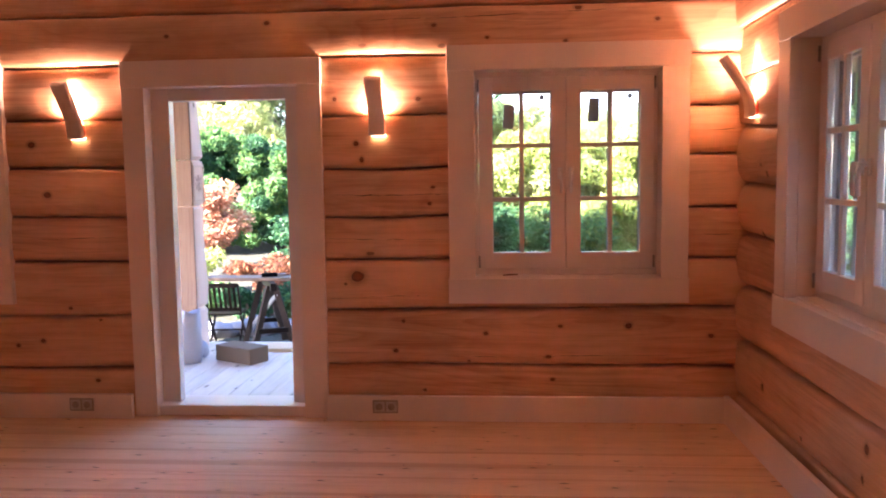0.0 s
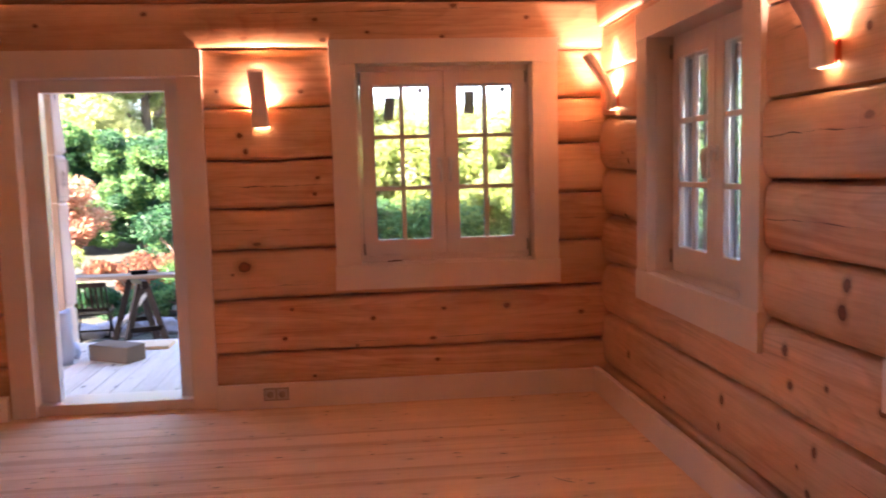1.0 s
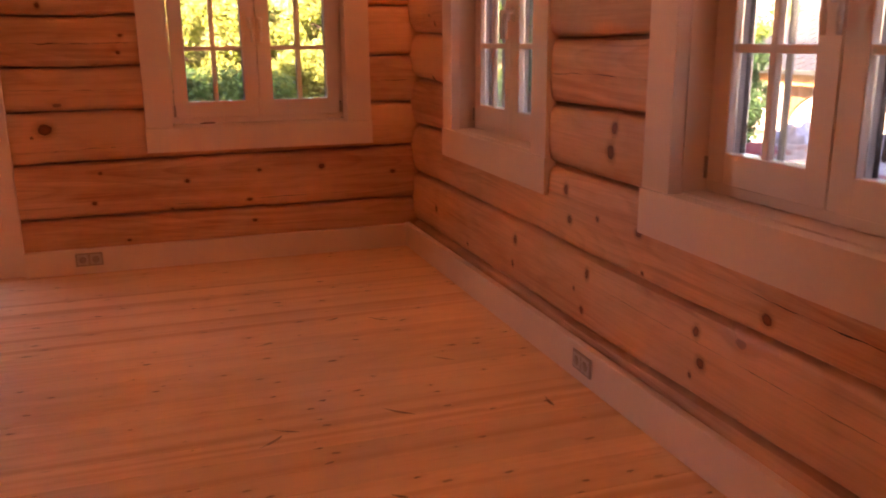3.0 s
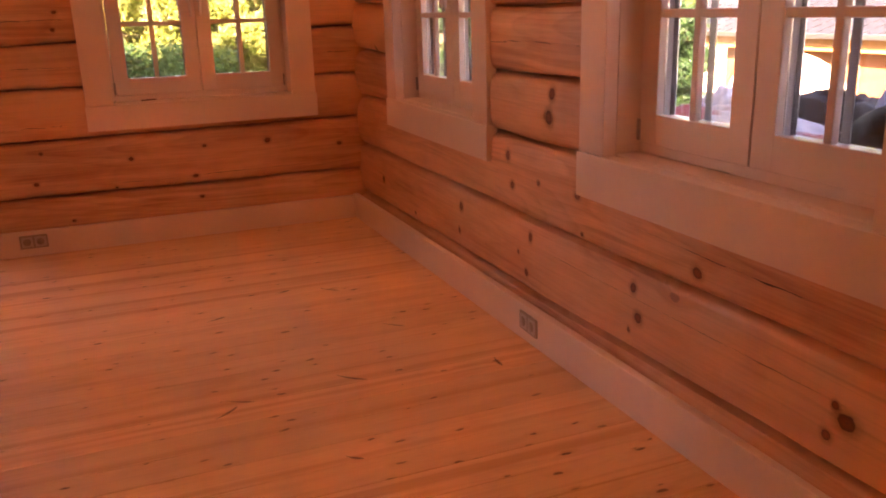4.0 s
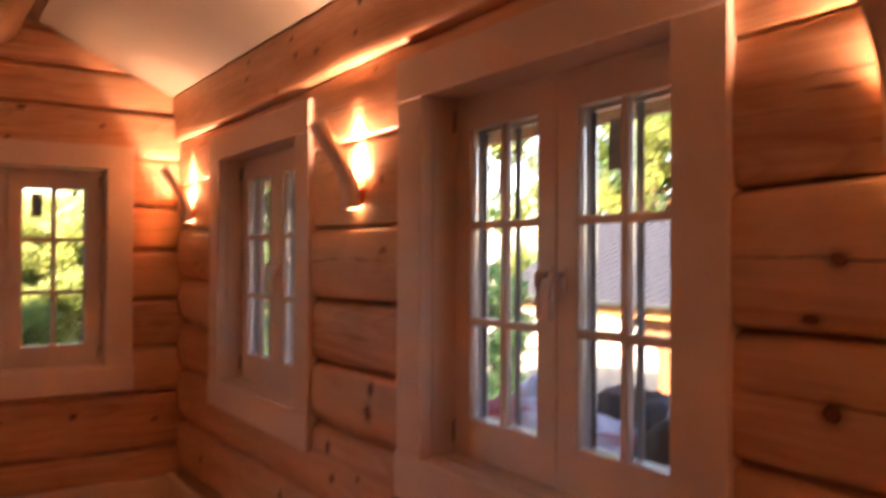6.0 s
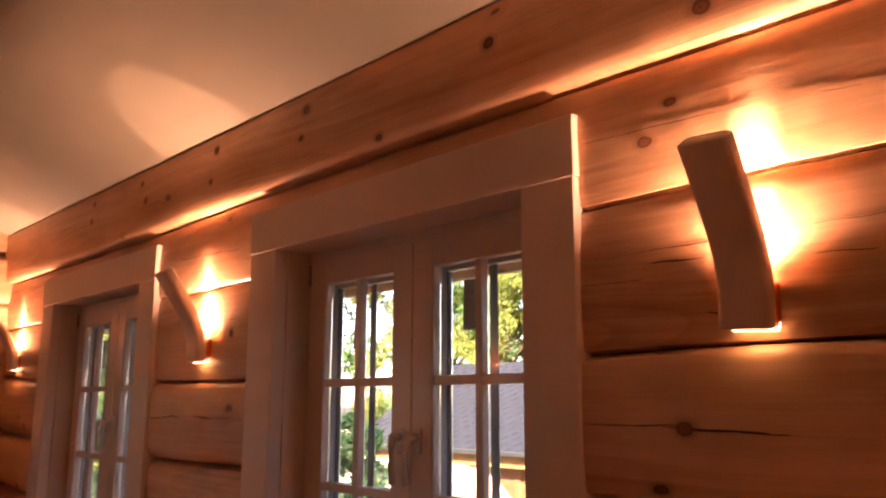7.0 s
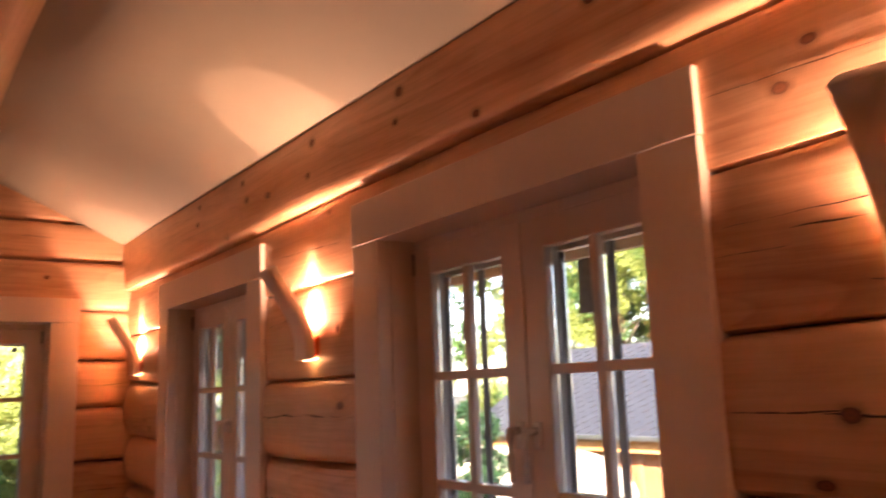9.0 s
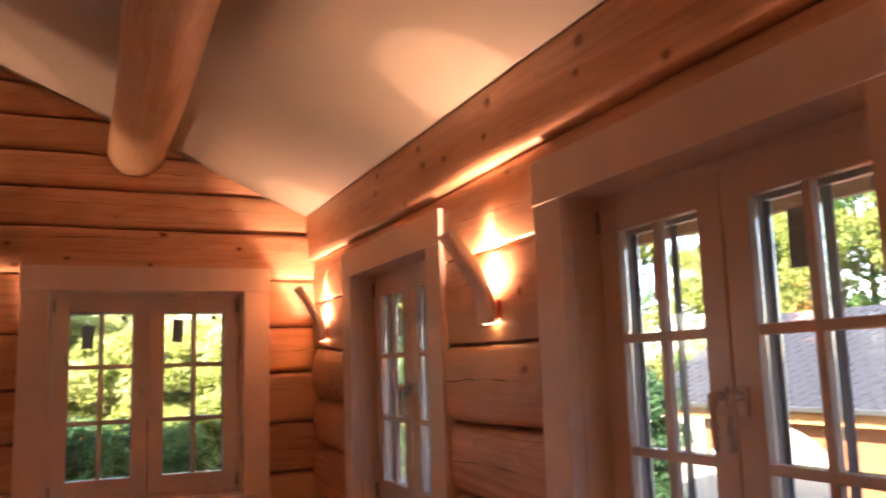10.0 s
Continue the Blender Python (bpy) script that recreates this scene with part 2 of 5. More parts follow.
def ground_material():
    n = Nodes("garden_ground")
    oc = n.put("ShaderNodeTexCoord").outputs["Object"]
    a, b = n.noise(oc, 0.5, 4.0), n.noise(oc, 14.0, 5.0)
    f = n.math("ADD", n.math("MULTIPLY", a, 0.6), n.math("MULTIPLY", b, 0.4))
    col = n.ramp(f, [(0.3, (0.012, 0.016, 0.007)), (0.5, (0.026, 0.03, 0.015)), (0.7, (0.05, 0.046, 0.036))])
    return n.base(Base_Color=col, Roughness=0.95, Normal=n.bump(b, 0.8, 0.05))


def cloth_material():
    n = Nodes("red_white_cloth")
    oc = n.put("ShaderNodeTexCoord").outputs["Object"]
    f = n.noise(oc, 2.2, 2.0, 0.5, 1.0)
    col = n.ramp(f, [(0.46, (0.26, 0.022, 0.034)), (0.52, (0.32, 0.32, 0.36))])
    return n.base(Base_Color=col, Roughness=0.85, Normal=n.bump(n.noise(oc, 60.0), 0.4, 0.004))


GLASS, GROUND, CLOTH = glass(), ground_material(), cloth_material()
BULB, DIFFUSER = bulb("lamp_filament_glass", 2.0), bulb("lamp_foot_diffuser", 0.7)
LEAF_GREEN = leaf_material("leaf_green", [(0.1, (0.022, 0.08, 0.024)), (0.5, (0.065, 0.17, 0.05)), (0.9, (0.18, 0.28, 0.07))])
LEAF_DARK = leaf_material("leaf_dark", [(0.1, (0.009, 0.04, 0.017)), (0.6, (0.024, 0.095, 0.036)), (0.95, (0.065, 0.16, 0.045))])
LEAF_YELLOW = leaf_material("leaf_yellow", [(0.1, (0.12, 0.18, 0.04)), (0.5, (0.26, 0.33, 0.085)), (0.9, (0.40, 0.44, 0.15))])
# sun glare put into the leaf colour, so high crowns burn out yellow-white
LEAF_PALE = leaf_material("leaf_pale", [(0.1, (0.30, 0.37, 0.13)), (0.5, (0.40, 0.46, 0.19)), (0.9, (0.52, 0.55, 0.28))])
LEAF_RED = leaf_material("leaf_red", [(0.1, (0.05, 0.018, 0.012)), (0.5, (0.17, 0.065, 0.032)), (0.9, (0.30, 0.16, 0.07))])
LEAF_PEACH = leaf_material("leaf_peach", [(0.1, (0.16, 0.06, 0.035)), (0.5, (0.42, 0.21, 0.12)), (0.9, (0.60, 0.42, 0.28))])

# ---- mesh helpers ----


def finish(bm, name, material, smooth=False):
    bmesh.ops.recalc_face_normals(bm, faces=bm.faces)
    me = bpy.data.meshes.new(name)
    bm.to_mesh(me)
    bm.free()
    me.materials.append(material)
    if smooth:
        me.polygons.foreach_set("use_smooth", [True] * len(me.polygons))
    return me


def part(name, bm, material, parent=None, label="", smooth=False):
    """Links a bmesh as one mesh object under a thing or a part."""
    ob = new(name, finish(bm, name, material, smooth))
    ob.parent = parent
    return tagged(ob, label)


def share(name, me, parent, m=None):
    ob = new(name, me)
    ob.parent = parent
    if m is not None:
        ob.matrix_basis = m
    return ob


def empty(name, label="", category="", group="", kind="", m=None):
    ob = new(name)
    ob.empty_display_size = 0.1
    if m is not None:
        ob.matrix_basis = m
    return tagged(ob, label, category, group, kind)


def grain_uv(bm, long, faces=None):
    """UV in metres, u along the axis 'long'."""
    lay = bm.loops.layers.uv.verify()
    for f in faces or bm.faces:
        n = [abs(c) for c in f.normal]
        k = n.index(max(n))
        if k == long:
            a, b = [i for i in range(3) if i != long]
        else:
            a, b = long, [i for i in range(3) if i not in (long, k)][0]
        for l in f.loops:
            l[lay].uv = (l.vert.co[a], l.vert.co[b] + 0.37 * k)


def box(x0, x1, y0, y1, z0, z1, bevel=0.002, long=None, bm=None):
    """A board with eased edges; more boxes may be added to one bmesh."""
    own = bmesh.new()
    bmesh.ops.create_cube(own, size=1.0, matrix=Matrix.Translation(((x0 + x1) / 2, (y0 + y1) / 2, (z0 + z1) / 2)) @ Matrix.Diagonal((x1 - x0, y1 - y0, z1 - z0, 1)))
    if bevel:
        bmesh.ops.bevel(own, geom=own.edges[:], offset=bevel, segments=2, affect="EDGES", profile=0.5)
    own.normal_update()
    dims = [x1 - x0, y1 - y0, z1 - z0]
    grain_uv(own, dims.index(max(dims)) if long is None else long)
    if bm is None:
        return own
    me = bpy.data.meshes.new("tmp")
    own.to_mesh(me)
    own.free()
    bm.from_mesh(me)
    bpy.data.meshes.remove(me)
    return bm


def bar(p, q, w, h, bevel=0.003, bm=None, roll=0.0):
    """A straight square bar from p to q."""
    p, q = Vector(p), Vector(q)
    length = (q - p).length
    b = box(-w / 2, w / 2, -h / 2, h / 2, 0, length, bevel, 2)
    m = Matrix.Translation(p) @ (q - p).to_track_quat("Z", "Y").to_matrix().to_4x4() @ pose(0, 0, 0, 0, 0, roll)
    b.transform(m)
    if bm is None:
        return b
    me = bpy.data.meshes.new("tmp")
    b.to_mesh(me)
    b.free()
    bm.from_mesh(me)
    bpy.data.meshes.remove(me)
    return bm


def tube(points, radii, sides=12, bm=None, cap=True):
    """A round rod along points, with UVs along its length."""
    bm = bm or bmesh.new()
    lay = bm.loops.layers.uv.verify()
    pts = [Vector(p) for p in points]
    rings, run, runs = [], 0.0, []
    for i, p in enumerate(pts):
        d = (pts[min(i + 1, len(pts) - 1)] - pts[max(i - 1, 0)]).normalized()
        q = d.to_track_quat("Z", "Y")
        r = radii[i] if hasattr(radii, "__len__") else radii
        run += (p - pts[i - 1]).length if i else 0.0
        runs.append(run)
        rings.append([bm.verts.new(p + q @ Vector((r * math.cos(2 * math.pi * k / sides), r * math.sin(2 * math.pi * k / sides), 0))) for k in range(sides)])
    for i in range(len(rings) - 1):
        r = radii[i] if hasattr(radii, "__len__") else radii
        for k in range(sides):
            f = bm.faces.new((rings[i][k], rings[i][(k + 1) % sides], rings[i + 1][(k + 1) % sides], rings[i + 1][k]))
            f.smooth = True
            for l, (u, v) in zip(f.loops, ((runs[i], k), (runs[i], k + 1), (runs[i + 1], k + 1), (runs[i + 1], k))):
                l[lay].uv = (u, v * 2 * math.pi * r / sides)
    if cap:
        bm.faces.new(rings[0][::-1]), bm.faces.new(rings[-1])
    return bm


def disc(r, depth, sides=20, bevel=0.0):
    bm = bmesh.new()
    bmesh.ops.create_cone(bm, cap_ends=True, segments=sides, radius1=r, radius2=r, depth=depth)
    if bevel:
        bmesh.ops.bevel(bm, geom=[e for e in bm.edges if abs(e.verts[0].co.z - e.verts[1].co.z) < 1e-6], offset=bevel, segments=2, affect="EDGES")
    return bm

# ---- log walls ----
def log_dent(z, lo, hi, s, seed, deep):
    """How far the log's face lies behind its fullest line, at height z between its joints; deep: below 0 for a tight joint, 0 for a flat one, 1 for a full round."""
    e = max(0.0, min(z - lo, hi - z))
    tight, deep = (0.42, 0.0) if deep < 0 else (1.0, deep)
    r, depth = 0.03 + 0.075 * deep, (0.010 if tight == 1.0 else 0.005) + 0.046 * deep
    r = min(r, 0.42 * (hi - lo))
    d = 0.0
    if e < r:
        d += depth * (1 - math.sqrt(max(0.0, 1 - ((r - e) / r) ** 2)))
    gap = 0.0088 + 0.0045 * noise.noise((s * 1.7, lo * 0.0 + seed, 4.0))
    gap *= tight * (1.15 if deep < 0.1 else 1.0)
    if e < gap:
        d += 0.042 * (1 - e / gap)
    u = (z - lo) / max(0.01, hi - lo)
    d += 0.008 * (2 * u - 1) ** 2
    return d + 0.005 * noise.noise((s * 0.9, z * 3.0, seed * 7.1)) + 0.0015 * noise.noise((s * 4.0, z * 14.0, seed))


class LogWall:
    """A wall of round-edged logs laid along x or y; sign: the way from the room into the wall."""

    def __init__(self, name, axis, face, sign, span, joints, stations, proud, label, openings=(), top=None, deep=lambda s, i: 0.35):
        self.axis, self.face, self.sign, self.span, self.joints, self.stations = axis, face, sign, span, joints, stations
        self.proud, self.top, self.openings, self.deep = proud, top, openings, deep
        self.ob = empty(name, label, "wall", kind="structure")
        for i in range(len(joints) - 1):
            self.log(i)

    def joint(self, j, s):
        v = self.joints[j]
        b = float(np.interp(s, self.stations, v)) if hasattr(v, "__len__") else v
        return b + (0.009 * noise.noise((s * 0.6, j * 3.3, self.face)) + 0.004 * noise.noise((s * 2.3, j * 5.1, self.face)) if 0 < j < len(self.joints) - 1 else 0.0)

    def place(self, s, z, i, extra=0.0):
        lo, hi = self.joint(i, s), self.joint(i + 1, s)
        d = self.face + self.sign * (log_dent(z, lo, hi, s, i + self.face, self.deep(s, i)) - self.proud.get(i, 0.0) + extra)
        return Vector((s, d, z)) if self.axis == 0 else Vector((d, s, z))

    def log(self, i):
        bm = bmesh.new()
        lay = bm.loops.layers.uv.verify()
        a, b = self.span
        mid = (self.joint(i, a) + self.joint(i + 1, a)) / 2
        if self.top:
            inside = [s for s in np.arange(a, b + 0.01, 0.02) if self.top(s) > self.joint(i, s) + 0.012]
            if not inside:
                return
            a, b = max(a, inside[0]), min(b, inside[-1])
        cuts = {a, b}
        for s0, s1, z0, z1 in self.openings:
            if self.joint(i + 1, s0) > z0 and self.joint(i, s0) < z1:
                cuts |= {max(a, min(b, s0)), max(a, min(b, s1))}
        cuts = sorted(cuts)
        for s0, s1 in zip(cuts, cuts[1:]):
            if s1 - s0 < 0.01:
                continue
            m = (s0 + s1) / 2
            spans = [(-9.0, 9.0)]
            for o in self.openings:
                if o[0] <= m <= o[1] and self.joint(i + 1, m) > o[2] and self.joint(i, m) < o[3]:
                    spans = [(-9.0, o[2]), (o[3], 9.0)]
            for c0, c1 in spans:
                if min(c1, self.joint(i + 1, m)) - max(c0, self.joint(i, m)) > 0.012:
                    self.piece(bm, lay, i, s0, s1, c0, c1)
        if bm.verts:
            bmesh.ops.dissolve_degenerate(bm, dist=0.0002, edges=bm.edges[:])
            part("log", bm, PINE, self.ob).data.set_sharp_from_angle(angle=radians(48))

    def piece(self, bm, lay, i, s0, s1, c0, c1):
        n = max(2, int((s1 - s0) / 0.14) + 1)
        near = (0.0, 0.0035, 0.007, 0.016, 0.03, 0.05, 0.085)
        rows = 2 * len(near) + 3
        rings = []
        for k in range(n + 1):
            s = s0 + (s1 - s0) * k / n
            jl, jh = self.joint(i, s), self.joint(i + 1, s)
            lo, hi = max(c0, jl), min(c1, jh)
            if self.top:
                hi = max(lo + 0.002, min(hi, self.top(s)))
            zs = [jl + e for e in near] + [jl + 0.085 + (jh - jl - 0.17) * q for q in (0.25, 0.5, 0.75)] + [jh - e for e in near[::-1]]
            ring = [bm.verts.new(self.place(s, min(hi, max(lo, z)), i)) for z in zs]
            back = self.face + self.sign * THICK
            for z in (hi, lo):
                ring.append(bm.verts.new((s, back, z) if self.axis == 0 else (back, s, z)))
            rings.append(ring)
        m = len(rings[0])
        for k in range(n):
            for r in range(m):
                f = bm.faces.new((rings[k][r], rings[k + 1][r], rings[k + 1][(r + 1) % m], rings[k][(r + 1) % m]))
                f.smooth = r < rows - 1
                for l in f.loops:
                    c = l.vert.co
                    l[lay].uv = (c[self.axis], c.z if r < rows - 1 or r == rows else c[1 - self.axis])
        bm.faces.new(rings[0]), bm.faces.new(rings[-1][::-1])

    def which(self, s, z):
        for i in range(len(self.joints) - 1):
            if self.joint(i, s) <= z < self.joint(i + 1, s):
                return i
        return 0

    def knot(self, s, z, w, h):
        """A dark knot, a hair proud of the planed log."""
        i = self.which(s, z)
        bm = bmesh.new()
        lay = bm.loops.layers.uv.verify()
        rim = []
        zlo, zhi = self.joint(i, s) + 0.012, self.joint(i + 1, s) - 0.012
        for k in range(14):
            t = 2 * math.pi * k / 14
            wob = 1 + 0.09 * noise.noise((math.cos(t) + s * 9, math.sin(t), z * 9))
            wob *= 2.1
            rim.append(bm.verts.new(self.place(s + w * wob * math.cos(t), min(zhi, max(zlo, z + h * wob * math.sin(t))), i, -0.0022)))
        c = bm.verts.new(self.place(s, z, i, -0.003))
        for k in range(14):
            f = bm.faces.new((rim[k], rim[(k + 1) % 14], c))
            f.smooth = True
            for l in f.loops:
                l[lay].uv = (0.0 if l.vert is c else 1.0, 0.0)
        part("knot", bm, KNOT, self.ob)

    def crack(self, s0, s1, z0, z1, w):
        """A long drying crack along the grain."""
        i = self.which((s0 + s1) / 2, (z0 + z1) / 2)
        bm = bmesh.new()
        n = max(8, int((s1 - s0) / 0.007))
        rows = []
        for k in range(n + 1):
            t = k / n
            s = s0 + (s1 - s0) * t
            z = z0 + (z1 - z0) * t + 0.006 * noise.noise((s * 2.5, z0, 2.0)) + min(0.007, 0.9 * w) * noise.noise((s * 15, z0, 5.0))
            ww = w * (math.sin(math.pi * t) ** 0.5) * max(0.08, 0.45 + 1.5 * noise.noise((s * 7, s0, z0)) + 0.6 * noise.noise((s * 40, z0, s0)))
            rows.append([bm.verts.new(self.place(s, z + d * ww / 2, i, e)) for d, e in ((-1, -0.0014), (0, -0.0008), (1, -0.0014))])
        for p, q in zip(rows, rows[1:]):
            bm.faces.new((p[0], q[0], q[1], p[1])), bm.faces.new((p[1], q[1], q[2], p[2]))
        part("crack", bm, CRACK, self.ob)


WIN_W, WIN_Z0, WIN_Z1, SIDE = 1.372, 0.686, 2.178, 0.153
N_WINDOWS, E_WINDOWS = (0.31, -3.75), (1.511, 3.645)
DOOR_X0, DOOR_X1, DOOR_TOP = -2.316, -1.12, 2.133
HOLE = WIN_W / 2 - SIDE + 0.03
hole_z = (WIN_Z0 + 0.145 - 0.04, WIN_Z1 - 0.142 + 0.03)
n_holes = [(c - HOLE, c + HOLE, *hole_z) for c in N_WINDOWS] + [(DOOR_X0 + 0.12, DOOR_X1 - 0.12, -0.05, DOOR_TOP - 0.13)]
e_holes = [(c - HOLE, c + HOLE, *hole_z) for c in E_WINDOWS]

wall_n = LogWall("wall_north", 0, N_FACE, 1, (W_FACE - 0.2, E_FACE + 0.2),
                 [-0.06, (0.277, 0.312, 0.298), (0.60, 0.647, 0.658), (0.943, 0.941, 0.939), (1.22, 1.186, 1.237), (1.516, 1.482, 1.542), (1.801, 1.794, 1.821),
                  (2.114, 2.139, 2.111), 2.405, 2.64, 2.85, 3.05, 3.25, 3.46, 3.67, 3.90], (-2.7, -0.76, 1.11), {7: 0.022},
                 "north wall of oiled horizontal pine logs with knots", n_holes, lambda s: ceil_z(s) + 0.03, lambda s, i: 0.27)
wall_e = LogWall("wall_east", 1, E_FACE, 1, (S_FACE - 0.2, N_FACE + 0.05),
                 [-0.06, (0.225, 0.214, 0.178, 0.160, 0.150), (0.513, 0.508, 0.497, 0.482, 0.465), (0.83, 0.825, 0.812, 0.798, 0.785), (1.08, 1.08, 1.065, 1.06, 1.09), (1.36, 1.347, 1.335, 1.345, 1.375),
                  (1.657, 1.64, 1.625, 1.64, 1.70), (1.973, 1.967, 1.96, 1.962, 1.96), (2.245, 2.25, 2.24, 2.235, 2.235), 2.60], (0.6, 1.35, 2.7, 4.2, 4.95), {8: 0.039, 7: 0.003, 5: 0.008}, "east wall of oiled horizontal pine logs with knots", e_holes, None,
                 lambda s, i: -1.0 if i in (6, 7) else 0.15 if i > 7 else float(np.interp(s, (0.9, 2.1, 2.6, 2.95, 4.2, 4.6), (0.0, 0.03, 0.12, 0.42, 0.42, 1.0))) * (0.35 if i < 2 else 1.0))
wall_w = LogWall("wall_west", 1, W_FACE, -1, (S_FACE - 0.2, N_FACE + 0.05), [-0.06, 0.25, 0.56, 0.86, 1.15, 1.44, 1.73, 2.02, 2.3, 2.60], (0, 1, 2), {}, "west wall of oiled horizontal pine logs")
wall_s = LogWall("wall_south", 0, S_FACE, -1, (W_FACE - 0.2, E_FACE + 0.2), [-0.06, 0.28, 0.6, 0.92, 1.22, 1.52, 1.82, 2.12, 2.42, 2.7, 3.0, 3.3, 3.6, 3.9], (0, 1, 2), {},
                 "south gable wall of oiled horizontal pine logs", (), lambda s: ceil_z(s) + 0.03)

for s, z, w, h in ((-0.927, 0.845, 0.040, 0.034), (-1.0, 0.80, 0.008, 0.007), (-0.708, 0.398, 0.015, 0.012), (-0.919, 1.63, 0.017, 0.016), (-0.888, 1.534, 0.012, 0.016), (-0.548, 1.881, 0.014, 0.013),
                   (-0.491, 1.273, 0.012, 0.010), (-0.47, 1.37, 0.014, 0.009), (-1.04, 1.89, 0.012, 0.012), (-0.657, 0.576, 0.011, 0.010), (-0.167, 0.502, 0.015, 0.012), (0.665, 0.547, 0.020, 0.016),
                   (0.27, 0.545, 0.014, 0.009), (0.201, 0.361, 0.018, 0.010), (0.224, 0.226, 0.014, 0.010), (-0.535, 0.159, 0.011, 0.008), (1.138, 0.488, 0.016, 0.012), (-0.269, 0.332, 0.009, 0.007),
                   (-2.904, 1.655, 0.022, 0.018), (-2.82, 1.352, 0.022, 0.018), (-2.899, 0.454, 0.016, 0.013), (-2.713, 0.656, 0.013, 0.011), (-2.561, 0.207, 0.015, 0.012), (-2.528, 0.585, 0.010, 0.008),
                   (-3.06, 0.425, 0.014, 0.012), (-1.424, 2.333, 0.016, 0.012), (-0.449, 2.295, 0.015, 0.011), (-0.144, 2.219, 0.012, 0.009), (0.37, 2.375, 0.020, 0.015), (0.814, 2.298, 0.014, 0.011),
                   (0.3, 2.19, 0.013, 0.009), (-2.025, 2.272, 0.013, 0.010)):
    wall_n.knot(s, z, w, h)
for s, z, w, h in ((2.422, 1.014, 0.020, 0.024), (2.440, 0.925, 0.024, 0.028), (2.585, 0.424, 0.015, 0.020), (2.622, 0.262, 0.014, 0.016), (2.69, 0.335, 0.008, 0.009), (1.556, 0.570, 0.021, 0.018),
                   (1.865, 0.43, 0.016, 0.018), (1.832, 0.335, 0.020, 0.020), (1.885, 0.275, 0.008, 0.010), (0.994, 0.362, 0.030, 0.024), (1.031, 0.392, 0.011, 0.012), (1.052, 0.302, 0.015, 0.016),
                   (4.52, 0.318, 0.018, 0.018), (3.97, 0.224, 0.010, 0.010), (3.306, 0.400, 0.018, 0.022), (3.332, 0.275, 0.012, 0.016), (2.786, 0.730, 0.018, 0.020), (2.745, 0.612, 0.018, 0.016),
                   (2.516, 0.66, 0.012, 0.011), (2.225, 0.668, 0.020, 0.014), (2.198, 0.53, 0.009, 0.008), (0.587, 1.505, 0.018, 0.015), (0.646, 1.39, 0.018, 0.010), (0.603, 1.218, 0.022, 0.018),
                   (0.586, 2.15, 0.016, 0.010), (0.649, 2.08, 0.018, 0.013), (1.855, 2.464, 0.019, 0.015), (1.882, 2.376, 0.013, 0.010), (2.44, 2.464, 0.017, 0.014), (1.492, 2.285, 0.016, 0.012),
                   (1.054, 2.42, 0.019, 0.015), (0.489, 2.308, 0.022, 0.017), (3.10, 2.465, 0.014, 0.011), (3.64, 2.47, 0.014, 0.010), (2.478, 2.35, 0.012, 0.010), (3.052, 2.382, 0.016, 0.012),
                   (3.66, 2.39, 0.014, 0.011), (2.338, 1.788, 0.014, 0.014), (4.62, 1.1, 0.014, 0.018), (4.5, 1.42, 0.012, 0.014)):
    wall_e.knot(s, z, w, h)
for c in ((-1.1, -0.4, 1.07, 1.06, 0.004), (-1.05, -0.42, 1.33, 1.325, 0.006), (-1.1, -0.4, 0.71, 0.735, 0.005), (1.03, 1.26, 1.676, 1.68, 0.005), (1.03, 1.26, 1.076, 1.08, 0.005),
          (-0.9, 0.7, 2.33, 2.36, 0.004), (-0.4, 1.1, 0.36, 0.37, 0.003), (-2.9, -2.4, 1.08, 1.09, 0.004), (-0.3, 0.9, 2.55, 2.54, 0.003), (-0.3, 0.9, 2.75, 2.74, 0.003)):
    wall_n.crack(*c)
for c in ((0.60, 0.825, 1.511, 1.508, 0.0045), (0.42, 0.64, 1.503, 1.507, 0.004), (0.2, 0.48, 1.496, 1.502, 0.004), (0.3, 0.81, 1.23, 1.24, 0.004), (2.22, 2.95, 1.50, 1.49, 0.006), (2.22, 2.95, 1.20, 1.19, 0.005), (2.3, 2.8, 2.08, 2.10, 0.005),
          (0.9, 1.9, 0.62, 0.63, 0.004), (0.1, 0.8, 1.86, 1.85, 0.003), (0.42, 0.807, 2.100, 2.112, 0.0018), (0.0, 0.346, 2.068, 2.09, 0.0016), (0.52, 0.663, 1.824, 1.826, 0.003), (0.22, 0.378, 1.803, 1.807, 0.0035), (0.663, 0.823, 1.796, 1.797, 0.0018), (0.50, 0.535, 1.715, 1.722, 0.003), (2.5, 2.93, 1.86, 1.84, 0.003), (2.22, 2.6, 1.83, 1.86, 0.003), (1.0, 2.4, 0.40, 0.39, 0.0025)):
    wall_e.crack(*c)

# ---- ceiling, roof, purlin ----


def slab(name, x0, x1, lift, thick, y0, y1, material, label, category, kind):
    bm = bmesh.new()
    vs = []
    for y in (y0, y1):
        for x, t in ((x0, 0), (x1, 0), (x1, thick), (x0, thick)):
            vs.append(bm.verts.new((x, y, ceil_z(x) + lift + t)))
    for q in ((0, 1, 2, 3), (7, 6, 5, 4), (0, 4, 5, 1), (1, 5, 6, 2), (2, 6, 7, 3), (3, 7, 4, 0)):
        bm.faces.new([vs[k] for k in q])
    grain_uv(bm, 1)
    return tagged(part(name, bm, material), label, category, kind=kind)


